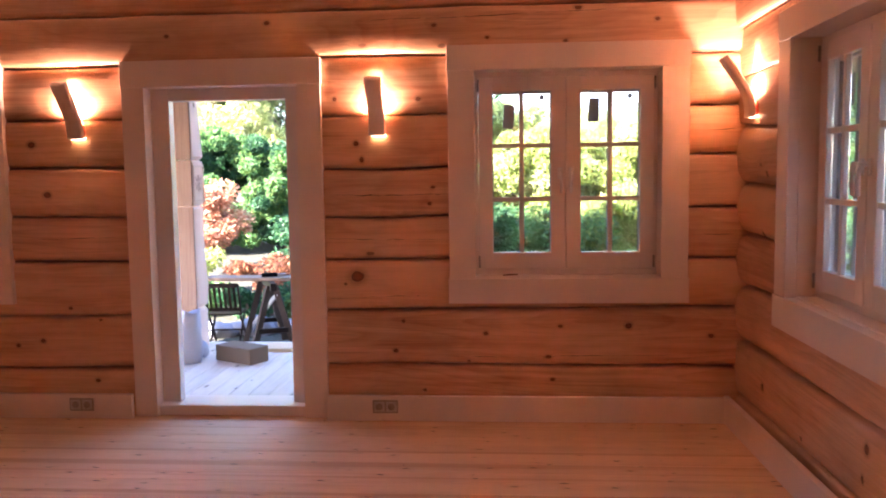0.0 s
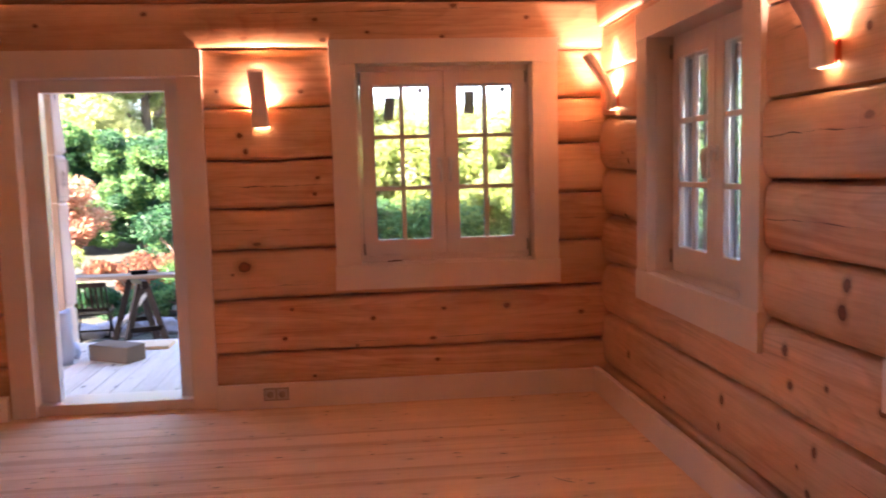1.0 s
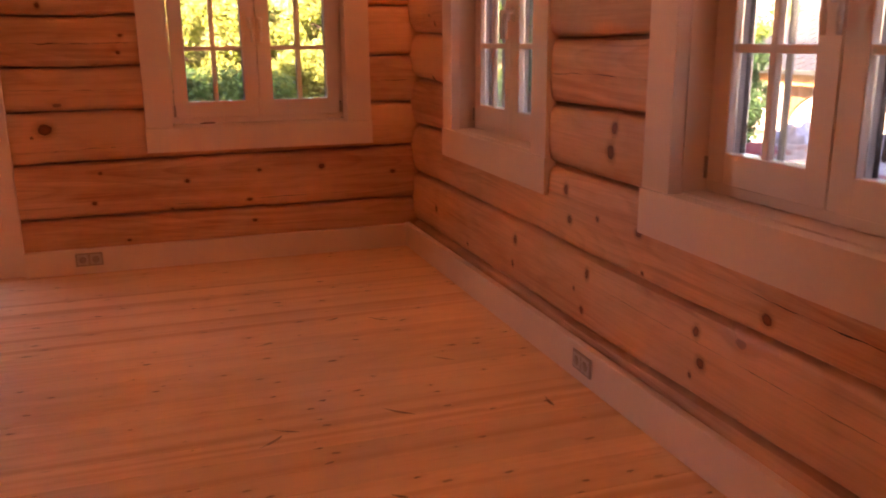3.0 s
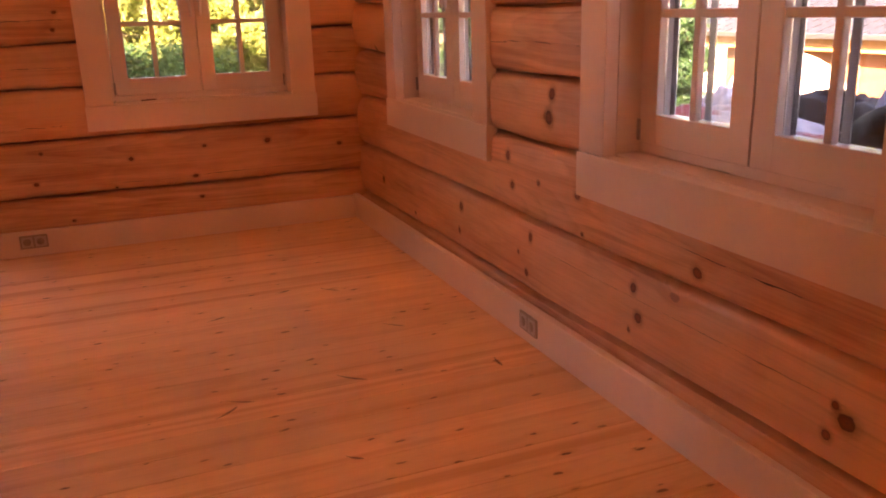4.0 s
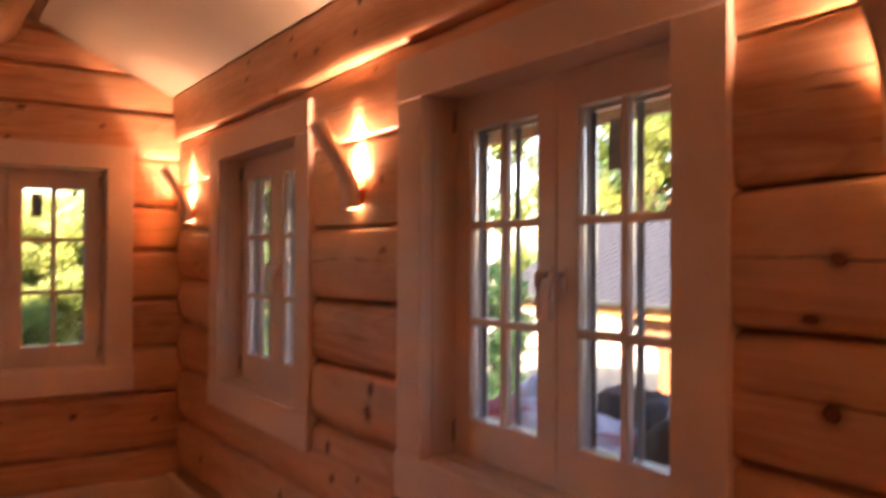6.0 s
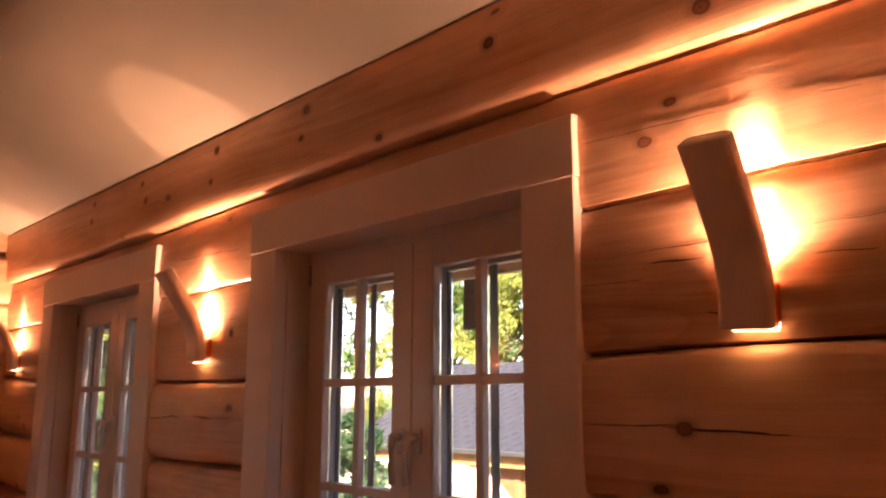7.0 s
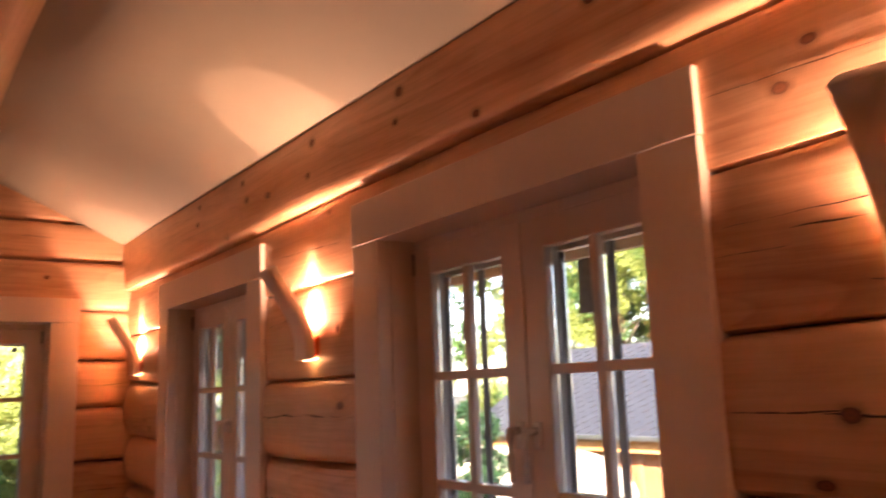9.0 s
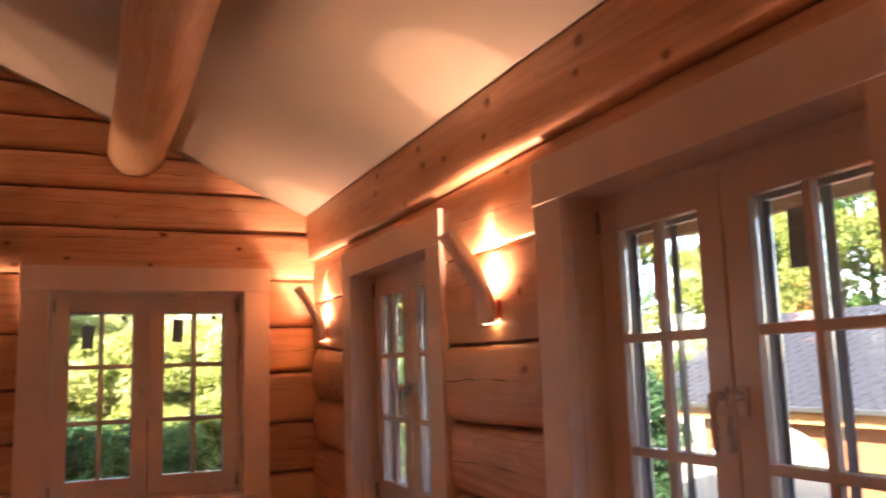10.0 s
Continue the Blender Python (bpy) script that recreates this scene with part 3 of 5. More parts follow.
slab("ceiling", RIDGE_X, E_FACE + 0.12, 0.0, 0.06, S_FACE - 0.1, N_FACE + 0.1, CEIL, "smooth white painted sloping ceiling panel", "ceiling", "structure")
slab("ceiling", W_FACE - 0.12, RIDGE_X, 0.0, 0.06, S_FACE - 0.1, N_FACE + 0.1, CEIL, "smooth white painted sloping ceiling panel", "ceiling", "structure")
ROOFMAT = paint("dark_roof_felt", (0.06, 0.06, 0.065), 0.9, 20.0, 0.2, 0.5)
slab("roof", RIDGE_X, E_FACE + 0.72, 0.066, 0.12, S_FACE - 0.7, 7.75, ROOFMAT, "dark felt roof slope over the log house", "roof", "structure")
slab("roof", W_FACE - 0.72, RIDGE_X, 0.066, 0.12, S_FACE - 0.7, 7.75, ROOFMAT, "dark felt roof slope over the log house", "roof", "structure")
for x, d in ((E_FACE + 0.72, 1), (W_FACE - 0.72, -1)):
    z = ceil_z(x)
    tagged(part("fascia", box(min(x, x + d * 0.03), max(x, x + d * 0.03), S_FACE - 0.7, 7.75, z - 0.172, z + 0.19, 0.003), SAWN), "pale sawn fascia board along the eaves", "fascia", kind="structure")
purlin = tube([(0.218 + 0.006 * math.sin(k), S_FACE - 0.05 + (N_FACE + 0.1 - S_FACE) * k / 24, 2.874) for k in range(25)], [0.160 + 0.006 * noise.noise((k * 0.4, 0, 0)) for k in range(25)], 32)
tagged(part("purlin", purlin, ROUND), "round peeled pine log purlin under the ceiling", "roof beam", kind="structure")

# ---- baseboards ----


def baseboard(runs):
    for x0, x1, y0, y1 in runs:
        tagged(part("baseboard", box(x0, x1, y0, y1, FLOOR_Z + 0.002, BASE_TOP - 0.008, 0.003), WHITE), "white painted wooden baseboard along the log wall", "baseboard", kind="structure")


def east_base_x(y):
    """The room face of the east baseboard, which leaves the logs a little towards the corner."""
    return 1.258 - 0.0145 * (y - 1.0)


baseboard([(DOOR_X1 + 0.002, 1.206, 4.95, 4.985), (W_FACE + 0.05, DOOR_X0 - 0.002, 4.95, 4.985)])
bb = box(0.0, 0.034, S_FACE + 0.05, 4.985, FLOOR_Z + 0.002, BASE_TOP, 0.003)
for v in bb.verts:
    v.co.x += east_base_x(v.co.y)
tagged(part("baseboard", bb, WHITE), "white painted wooden baseboard along the log wall", "baseboard", kind="structure")

# ---- windows ----


def window(name, label, m, drop=0.0):
    """A casement pair in a white casing; x across, y out of the room, z up, the casing's face at y = 0."""
    w = empty(name, label, "window", "windows of the log room", "structure", m)
    a, z0, z1 = WIN_W / 2, WIN_Z0, WIN_Z1
    i0, i1 = -a + SIDE, a - SIDE
    b0, b1 = z0 + 0.145, z1 - 0.142
    part("casing_head", box(-a - 0.004, a + 0.004, -0.003, 0.05, b1, z1, 0.002), WHITE, w)
    part("casing_side", box(-a, i0, 0.0, 0.05, b0 + 0.001, b1 - 0.001, 0.002), WHITE, w)
    part("casing_side", box(i1, a, 0.0, 0.05, b0 + 0.001, b1 - 0.001, 0.002), WHITE, w)
    part("casing_apron", box(-a - 0.006, a + 0.006, -0.006, 0.05, z0 - drop, b0, 0.002), WHITE, w)
    part("window_sill", box(i0 - 0.02, i1 + 0.02, 0.052, 0.17, b0 - 0.035, b0 + 0.006, 0.003), WHITE, w)
    for x0, x1 in ((i0 - 0.027, i0 - 0.001), (i1 + 0.001, i1 + 0.027)):
        part("jamb", box(x0, x1, 0.052, 0.235, b0 + 0.008, b1 + 0.002, 0.002), WHITE, w)
    part("jamb", box(i0 - 0.027, i1 + 0.027, 0.052, 0.235, b1 + 0.004, b1 + 0.028, 0.002), WHITE, w)
    # fixed frame
    f0, f1 = 0.142, 0.183
    t = 0.018
    part("window_frame", box(i0, i0 + t, f0, f1, b0 + 0.01, b1, 0.002), SASH, w)
    part("window_frame", box(i1 - t, i1, f0, f1, b0 + 0.01, b1, 0.002), SASH, w)
    part("window_frame", box(i0 + t, i1 - t, f0, f1, b1 - 0.03, b1, 0.002), SASH, w)
    part("window_frame", box(i0 + t, i1 - t, f0, f1, b0 + 0.008, b0 + 0.04, 0.002), SASH, w)
    s0, s1 = b0 + 0.042, b1 - 0.032
    part("astragal", box(-0.014, 0.014, 0.1685, 0.181, s0, s1, 0.002, 2), SASH, w)
    half = (i1 - i0) / 2 - t - 0.003
    for side in (-1, 1):
        x0, x1 = (i0 + t + 0.002, -0.002) if side < 0 else (0.002, i1 - t - 0.002)
        out, inn = 0.082, 0.086
        gl, gr = (x0 + out, x1 - inn) if side < 0 else (x0 + inn, x1 - out)
        gz0, gz1 = s0 + 0.10, s1 - 0.082
        y0, y1 = 0.132, 0.168
        bm = box(x0, gl, y0, y1, s0, s1, 0.004, 2)
        box(gr, x1, y0, y1, s0, s1, 0.004, 2, bm)
        box(gl - 0.003, gr + 0.003, y0 + 0.0005, y1 - 0.0005, s0, gz0, 0.004, 0, bm)
        box(gl - 0.003, gr + 0.003, y0 + 0.0005, y1 - 0.0005, gz1, s1, 0.004, 0, bm)
        sash = part("sash", bm, SASH, w)
        mx, mw = (gl + gr) / 2, 0.013
        rows = [gz0 + (gz1 - gz0) * k / 3 for k in range(4)]
        part("muntin", box(mx - mw, mx + mw, y0 + 0.004, y1 - 0.006, gz0, gz1, 0.004, 2), SASH, sash)
        for z in rows[1:3]:
            part("muntin", box(gl, gr, y0 + 0.005, y1 - 0.007, z - mw, z + mw, 0.004, 0), SASH, sash)
        for k in range(3):
            for xa, xb in ((gl, mx - mw), (mx + mw, gr)):
                za, zb = rows[k] + (mw if k else 0), rows[k + 1] - (mw if k < 2 else 0)
                pane = part("pane", box(xa + 0.0005, xb - 0.0005, 0.1595, 0.1625, za + 0.0005, zb - 0.0005, 0.0), GLASS, sash)
                pane.visible_shadow = False
        # outer sash, seen through the panes, with dark seals along its reveals
        bm = box(gl - 0.06, gl + 0.002, 0.184, 0.210, s0, s1, 0.002, 2)
        box(gr - 0.002, gr + 0.06, 0.184, 0.210, s0, s1, 0.002, 2, bm)
        box(gl + 0.002, gr - 0.002, 0.1845, 0.2095, s0, gz0 - 0.004, 0.003, 0, bm)
        outer = part("outer_sash", bm, SLATE, w, "grey-white outer sash")
        for xa, xb in ((gl + 0.002, gl + 0.0045), (gr - 0.0045, gr - 0.002)):
            bm = bmesh.new()
            for ya, yb in ((0.1850, 0.1885), (0.1905, 0.1950), (0.1975, 0.2020)):
                box(xa, xb, ya, yb, gz0 - 0.003, gz1 + 0.002, 0.0006, 2, bm)
            part("seal", bm, SEAL, outer, "dark rubber seals")
        part("top_rail", box(gl + 0.002, gr - 0.002, 0.1845, 0.2095, gz1 - 0.010, s1, 0.003, 0), SASH, outer, "cream top rail")
        part("muntin", box(mx - 0.014, mx + 0.014, 0.196, 0.2030, gz0 - 0.004, gz1 + 0.003, 0.003, 2), GREYPAINT, outer)
        part("pane", box(gl + 0.0025, gr - 0.0025, 0.2040, 0.2070, gz0 - 0.0035, gz1 + 0.0025, 0.0), GLASS, outer).visible_shadow = False
        for z in rows[1:3]:
            part("muntin", box(gl + 0.005, gr - 0.005, 0.1965, 0.2028, z - 0.010, z + 0.010, 0.003, 0), GREYPAINT, outer)
        # handle by the meeting stiles
        hx, hz = 0.034 * side, 1.44
        bm = box(hx - 0.015, hx + 0.015, y0 - 0.010, y0 - 0.0005, hz - 0.035, hz + 0.035, 0.004, 2)
        tube([(hx, y0 - 0.008, hz + 0.012), (hx, y0 - 0.046, hz + 0.012)], 0.010, 12, bm)
        tube([(hx, y0 - 0.04, hz + 0.016), (hx - 0.004 * side, y0 - 0.046, hz - 0.01), (hx - 0.006 * side, y0 - 0.046, hz - 0.06), (hx - 0.006 * side, y0 - 0.043, hz - 0.115)], [0.010, 0.0105, 0.010, 0.008], 12, bm)
        part("handle", bm, HANDLE, sash, "white lever handle", True)
        ox = x0 if side < 0 else x1
        for z in (s0 + 0.045, s1 - 0.045):
            part("hinge", tube([(ox, y0 - 0.008, z - 0.035), (ox, y0 - 0.008, z + 0.035)], 0.006, 12), HINGE, sash, "dark metal hinge")
        lx = gl + 0.098 if side < 0 else gl + 0.082
        st = box(-0.032, 0.032, 0.0, 0.0008, -0.07, 0.07, 0.0)
        st.transform(pose(lx, 0.2030, gz1 - 0.125 + 0.016 * side, 0, 3.5 if side < 0 else 2.0, 0))
        part("sticker", st, STICKER, outer, "dark grey paper sticker on the pane")
        dm = disc(0.017, 0.0008)
        dm.transform(pose(gr - 0.05, 0.2038, gz1 - 0.03, 90))
        part("sticker", dm, STICKER, outer, "small round dark sticker on the pane")
    return w


first = window("window_1", "white double casement window with twelve small panes", pose(N_WINDOWS[0], N_CAS, 0))
copy_thing(first, pose(N_WINDOWS[1], N_CAS, 0)).name = "window_2"
east = window("window_3", "white double casement window with twelve small panes", pose(E_CAS, E_WINDOWS[1], 0.006, 0, 0, -90), 0.012)
copy_thing(east, pose(E_CAS, E_WINDOWS[0], 0.006, 0, 0, -90)).name = "window_4"

# ---- door ----
door = empty("door_1", "open doorway in white casing with no leaf, leading to a porch", "doorway", kind="structure")
dx0, dx1, dt = DOOR_X0, DOOR_X1, DOOR_TOP
part("casing_head", box(dx0 - 0.004, dx1 + 0.004, 4.996, 5.05, dt - 0.155, dt, 0.002), WHITE, door)
jx0, jx1, jt = dx0 + 0.136, dx1 - 0.142, dt - 0.155
part("casing_side", box(dx0, jx0, 5.0, 5.05, FLOOR_Z + 0.002, jt - 0.001, 0.002), WHITE, door)
part("casing_side", box(jx1, dx1, 5.0, 5.05, FLOOR_Z + 0.002, jt - 0.001, 0.002), WHITE, door)
part("jamb", box(jx0 - 0.03, jx0 - 0.001, 5.052, 5.216, FLOOR_Z + 0.002, jt + 0.028, 0.002), WHITE, door)
part("jamb", box(jx1 + 0.001, jx1 + 0.03, 5.052, 5.216, FLOOR_Z + 0.002, jt + 0.028, 0.002), WHITE, door)
part("jamb", box(jx0 - 0.001, jx1 + 0.001, 5.052, 5.265, jt + 0.001, jt + 0.028, 0.002), WHITE, door)
part("door_frame", box(jx0, -2.07, 5.10, 5.175, 0.055, jt, 0.004, 2), SASH, door)
part("door_frame", box(-1.355, jx1, 5.10, 5.175, 0.055, jt, 0.004, 2), SASH, door)
part("door_frame", box(-2.07, -1.355, 5.101, 5.174, 1.905, jt, 0.004, 0), SASH, door)
part("threshold", box(jx0, jx1, 5.03, 5.27, FLOOR_Z + 0.002, 0.054, 0.006), SASH, door)

# ---- wall lamps ----


def curve_plank():
    """The lamp's bent front plank: close to the wall at its foot, leaning out at its head."""
    bm = bmesh.new()
    lay = bm.loops.layers.uv.verify()
    prof = [(0.014, 0.0), (0.014, 0.035), (0.016, 0.07), (0.022, 0.10), (0.032, 0.13), (0.046, 0.16), (0.064, 0.19), (0.084, 0.22), (0.105, 0.25), (0.126, 0.28), (0.144, 0.305), (0.160, 0.328)]
    half, th, rc = 0.047, 0.038, 0.010
    sect = []
    for cx, cn, a0 in ((half - rc, th - rc, 0), (-half + rc, th - rc, 90), (-half + rc, rc, 180), (half - rc, rc, 270)):
        for k in range(4):
            t = radians(a0 + 30 * k)
            sect.append((cx + rc * math.cos(t), cn + rc * math.sin(t)))
    stations = [(0, -0.0, 0.86), (0, 0.004, 1.0)] + [(k, 0.0, 1.0) for k in range(1, len(prof) - 1)] + [(len(prof) - 1, -0.005, 1.0), (len(prof) - 1, 0.0, 0.84)]
    rings = []
    for k, shift, grow in stations:
        d, z = prof[k]
        p0, p1 = prof[max(0, k - 1)], prof[min(len(prof) - 1, k + 1)]
        t = Vector((0, -(p1[0] - p0[0]), p1[1] - p0[1])).normalized()
        nrm = Vector((0, -t.z, t.y))
        c = Vector((0, -d, z)) + t * shift
        rings.append([bm.verts.new(c + Vector((ux * grow, 0, 0)) + nrm * (th / 2 + (un - th / 2) * grow)) for ux, un in sect])
    n = len(sect)
    for a, b in zip(rings, rings[1:]):
        for k in range(n):
            f = bm.faces.new((a[k], a[(k + 1) % n], b[(k + 1) % n], b[k]))
            for l in f.loops:
                l[lay].uv = (l.vert.co.z, l.vert.co.x + l.vert.co.y)
    bm.faces.new(rings[0]), bm.faces.new(rings[-1][::-1])
    return bm


def wall_lamp(m, label):
    """Uplighter; x across, -y into the room, z up from its foot, the wall at y = 0."""
    lamp = empty("wall_lamp", label, "wall lamp", "curved wooden wall lamps", m=m)
    part("plank", curve_plank(), LAMPWOOD, lamp, "bent whitewashed wooden plank", True)
    part("wall_bracket", box(-0.046, 0.046, -0.0115, 0.02, 0.006, 0.083, 0.002), COPPER, lamp, "reddish copper bracket")
    slit = bmesh.new()
    hook = [(-0.0035, 0.014), (-0.0045, 0.004), (-0.009, -0.0016), (-0.018, -0.0026), (-0.028, -0.0024)]
    for (ya, za), (yb, zb) in zip(hook, hook[1:]):
        slit.faces.new([slit.verts.new(c) for c in ((-0.030, ya, za), (0.047, ya, za), (0.047, yb, zb), (-0.030, yb, zb))])
    bmesh.ops.remove_doubles(slit, verts=slit.verts, dist=0.0001)
    bmesh.ops.solidify(slit, geom=slit.faces[:], thickness=0.002)
    part("foot_diffuser", slit, DIFFUSER, lamp, "glowing slit hooked under the foot", True)
    b = bmesh.new()
    bmesh.ops.create_uvsphere(b, u_segments=12, v_segments=8, radius=0.005, matrix=Matrix.Translation((0, -0.010, 0.083)))
    part("bulb", b, BULB, lamp, "glowing halogen bulb", True)
    return lamp


def lamp_light(m):
    """The light of one lamp: a beam and a wide glow upwards, and a weak spill below its foot."""
    for energy, spread, blend, at, to in ((LAMP_BEAM, BEAM_SPREAD, 0.2, (0, -0.014, 0.106), (0, -0.016, 1.0)), (LAMP_UP, 170, 0.8, (0, -0.015, 0.118), (0, -0.05, 1.0)),
                                          (LAMP_GRAZE, 42, 0.5, (0, -0.018, 0.104), (0, 0.33, 1.0)),
                                          (LAMP_DOWN, 150, 1.0, (0.033, -0.006, 0.03), (0.02, -0.012, -1.0))):
        data = bpy.data.lights.new("lamp_light", "SPOT")
        data.energy, data.color, data.spot_size, data.spot_blend, data.shadow_soft_size = energy, LAMP_COLOUR, radians(spread), blend, 0.007
        new("lamp_light", data).matrix_basis = m @ look(at, to)


L_TEXT = "curved whitewashed wooden uplighter glowing warmly on the log wall"
lamp_poses = [pose(-0.79, N_FACE, 1.672, 0, 0, 0), pose(-2.605, N_FACE, 1.682, 0, -3, 0), pose(E_FACE, 4.73, 1.72, 0, 0, -90), pose(E_FACE, 2.53, 1.692, 0, 0, -90), pose(E_FACE, 0.44, 1.68, 0, 3, -90),
              # from here on unseen lamps, added on three walls for more fill light
              pose(E_FACE, -1.66, 1.69, 0, 0, -90), pose(W_FACE, -0.5, 1.69, 0, 0, 90), pose(W_FACE, -2.2, 1.69, 0, 0, 90), pose(W_FACE, 1.6, 1.69, 0, 0, 90), pose(0.6, S_FACE, 1.69, 0, 0, 180)]
lamp = wall_lamp(lamp_poses[0], L_TEXT)
for m in lamp_poses[1:]:
    copy_thing(lamp, m)
for m in lamp_poses:
    lamp_light(m)

# ---- sockets ----


def socket(m):
    so = empty("double_socket", "grey-beige double power socket set in the white baseboard", "power socket", "sockets", m=m)
    part("plate", box(-0.076, 0.076, -0.009, 0.0, -0.040, 0.040, 0.004), PLASTIC, so)
    for cx in (-0.036, 0.036):
        ring = disc(0.021, 0.006, 24, 0.001)
        ring.transform(pose(cx, -0.0105, 0, 90))
        ins = part("insert", box(cx - 0.030, cx + 0.030, -0.011, -0.0085, -0.030, 0.030, 0.002), PLASTIC_LIGHT, so, "lighter socket insert")
        part("socket_well", ring, PLASTIC, ins, "round socket well", True)
    return so


so = socket(pose(-0.764, 4.95, 0.078))
copy_thing(so, pose(east_base_x(2.515), 2.515, 0.078, 0, 0, -90.86))
copy_thing(so, pose(-2.63, 4.95, 0.078))

chip = bmesh.new()
for k in range(2):
    bar((-0.045 + 0.03 * k, 0.01 * k, 0.004 + 0.003 * k), (0.045, -0.006 + 0.012 * k, 0.006), 0.016, 0.006, 0.002, chip)
chip.transform(pose(-0.02, 5.085, 0.8385, 0, 0, 8))
tagged(part("wood_chip", chip, KNOT), "small brown splinter of wood lying on the window sill", "wood chip")

# ---- floor planks ----
# dark spike knots, cut lengthwise, that lie like brush strokes across the boards
WISPS = ((0.430, 2.559, 0.516, 2.479, 0.014), (-0.039, 2.399, 0.038, 2.458, 0.012), (0.012, 2.522, 0.096, 2.475, 0.009), (0.404, 3.624, 0.473, 3.642, 0.016), (0.622, 3.596, 0.694, 3.526, 0.013), (0.305, 1.969, 0.345, 1.937, 0.015),
         (0.144, 2.220, 0.176, 2.227, 0.012), (0.047, 3.376, 0.118, 3.401, 0.014), (0.760, 2.998, 0.830, 2.933, 0.010), (0.354, 2.752, 0.387, 2.758, 0.012), (0.207, 2.709, 0.239, 2.708, 0.012), (0.128, 2.332, 0.160, 2.333, 0.011),
         (0.862, 3.106, 0.905, 3.101, 0.014), (0.682, 2.228, 0.712, 2.231, 0.010), (1.044, 2.450, 1.039, 2.379, 0.018))


def floor_wisp(x0, y0, x1, y1, w):
    """One spike knot from tip to tip, tapered and a little bent."""
    bm = bmesh.new()
    lay = bm.loops.layers.uv.verify()
    along = Vector((x1 - x0, y1 - y0, 0))
    side = Vector((-along.y, along.x, 0)).normalized()
    rows = []
    for k in range(9):
        t = k / 8
        c = Vector((x0, y0, FLOOR_Z + 0.0009)) + along * (t * 1.16 - 0.08) + side * (0.22 * along.length * (t - 0.5) ** 2)
        half = w * (0.12 + math.sin(math.pi * t ** 1.5)) * (0.8 + 0.3 * noise.noise((x0 * 9 + t * 5, y0 * 9, 0)))
        rows.append([bm.verts.new(c + side * (d * half)) for d in (1, 0, -1)])
    for p, q in zip(rows, rows[1:]):
        for a in (0, 1):
            for l in bm.faces.new((p[a], p[a + 1], q[a + 1], q[a])).loops:
                l[lay].uv = (0.20 if l.vert in (p[1], q[1]) else 1.0, 0.0)
    part("knot", bm, KNOT, floor)


floor = empty("floor", "oiled pine plank floor with dark knots", "floor", kind="structure")
PLANK = 0.137
count = int((N_FACE - S_FACE + 0.1) / PLANK) + 1
me = finish(box(W_FACE - 0.05, E_FACE + 0.1, 0.0007, PLANK - 0.0007, -0.03, 0.0, 0.0014, 0), "plank", FLOOR)
for k in range(count):
    share("plank", me, floor, Matrix.Translation((0, N_FACE + 0.05 - (k + 1) * PLANK, FLOOR_Z)))
for x0, y0, x1, y1, w in WISPS:
    floor_wisp(x0, y0, x1, y1, w)
part("subfloor", box(W_FACE - 0.1, E_FACE + 0.1, S_FACE - 0.1, N_FACE + 0.1, -0.09, FLOOR_Z - 0.032, 0.0), SAWN, floor)

# ---- porch ----
deck = empty("porch_deck", "weathered plank porch deck outside the doorway", "deck", kind="structure")
bmk = finish(box(0.002, 0.138, 5.27, 7.46, -0.085, -0.05, 0.003, 1), "deck_board", DECK)
for k in range(60):
    share("deck_board", bmk, deck, Matrix.Translation((-5.6 + 0.14 * k, 0, 0)))
part("edge_beam", box(-5.6, 2.8, 7.30, 7.44, -0.30, -0.09, 0.006), DECK, deck)


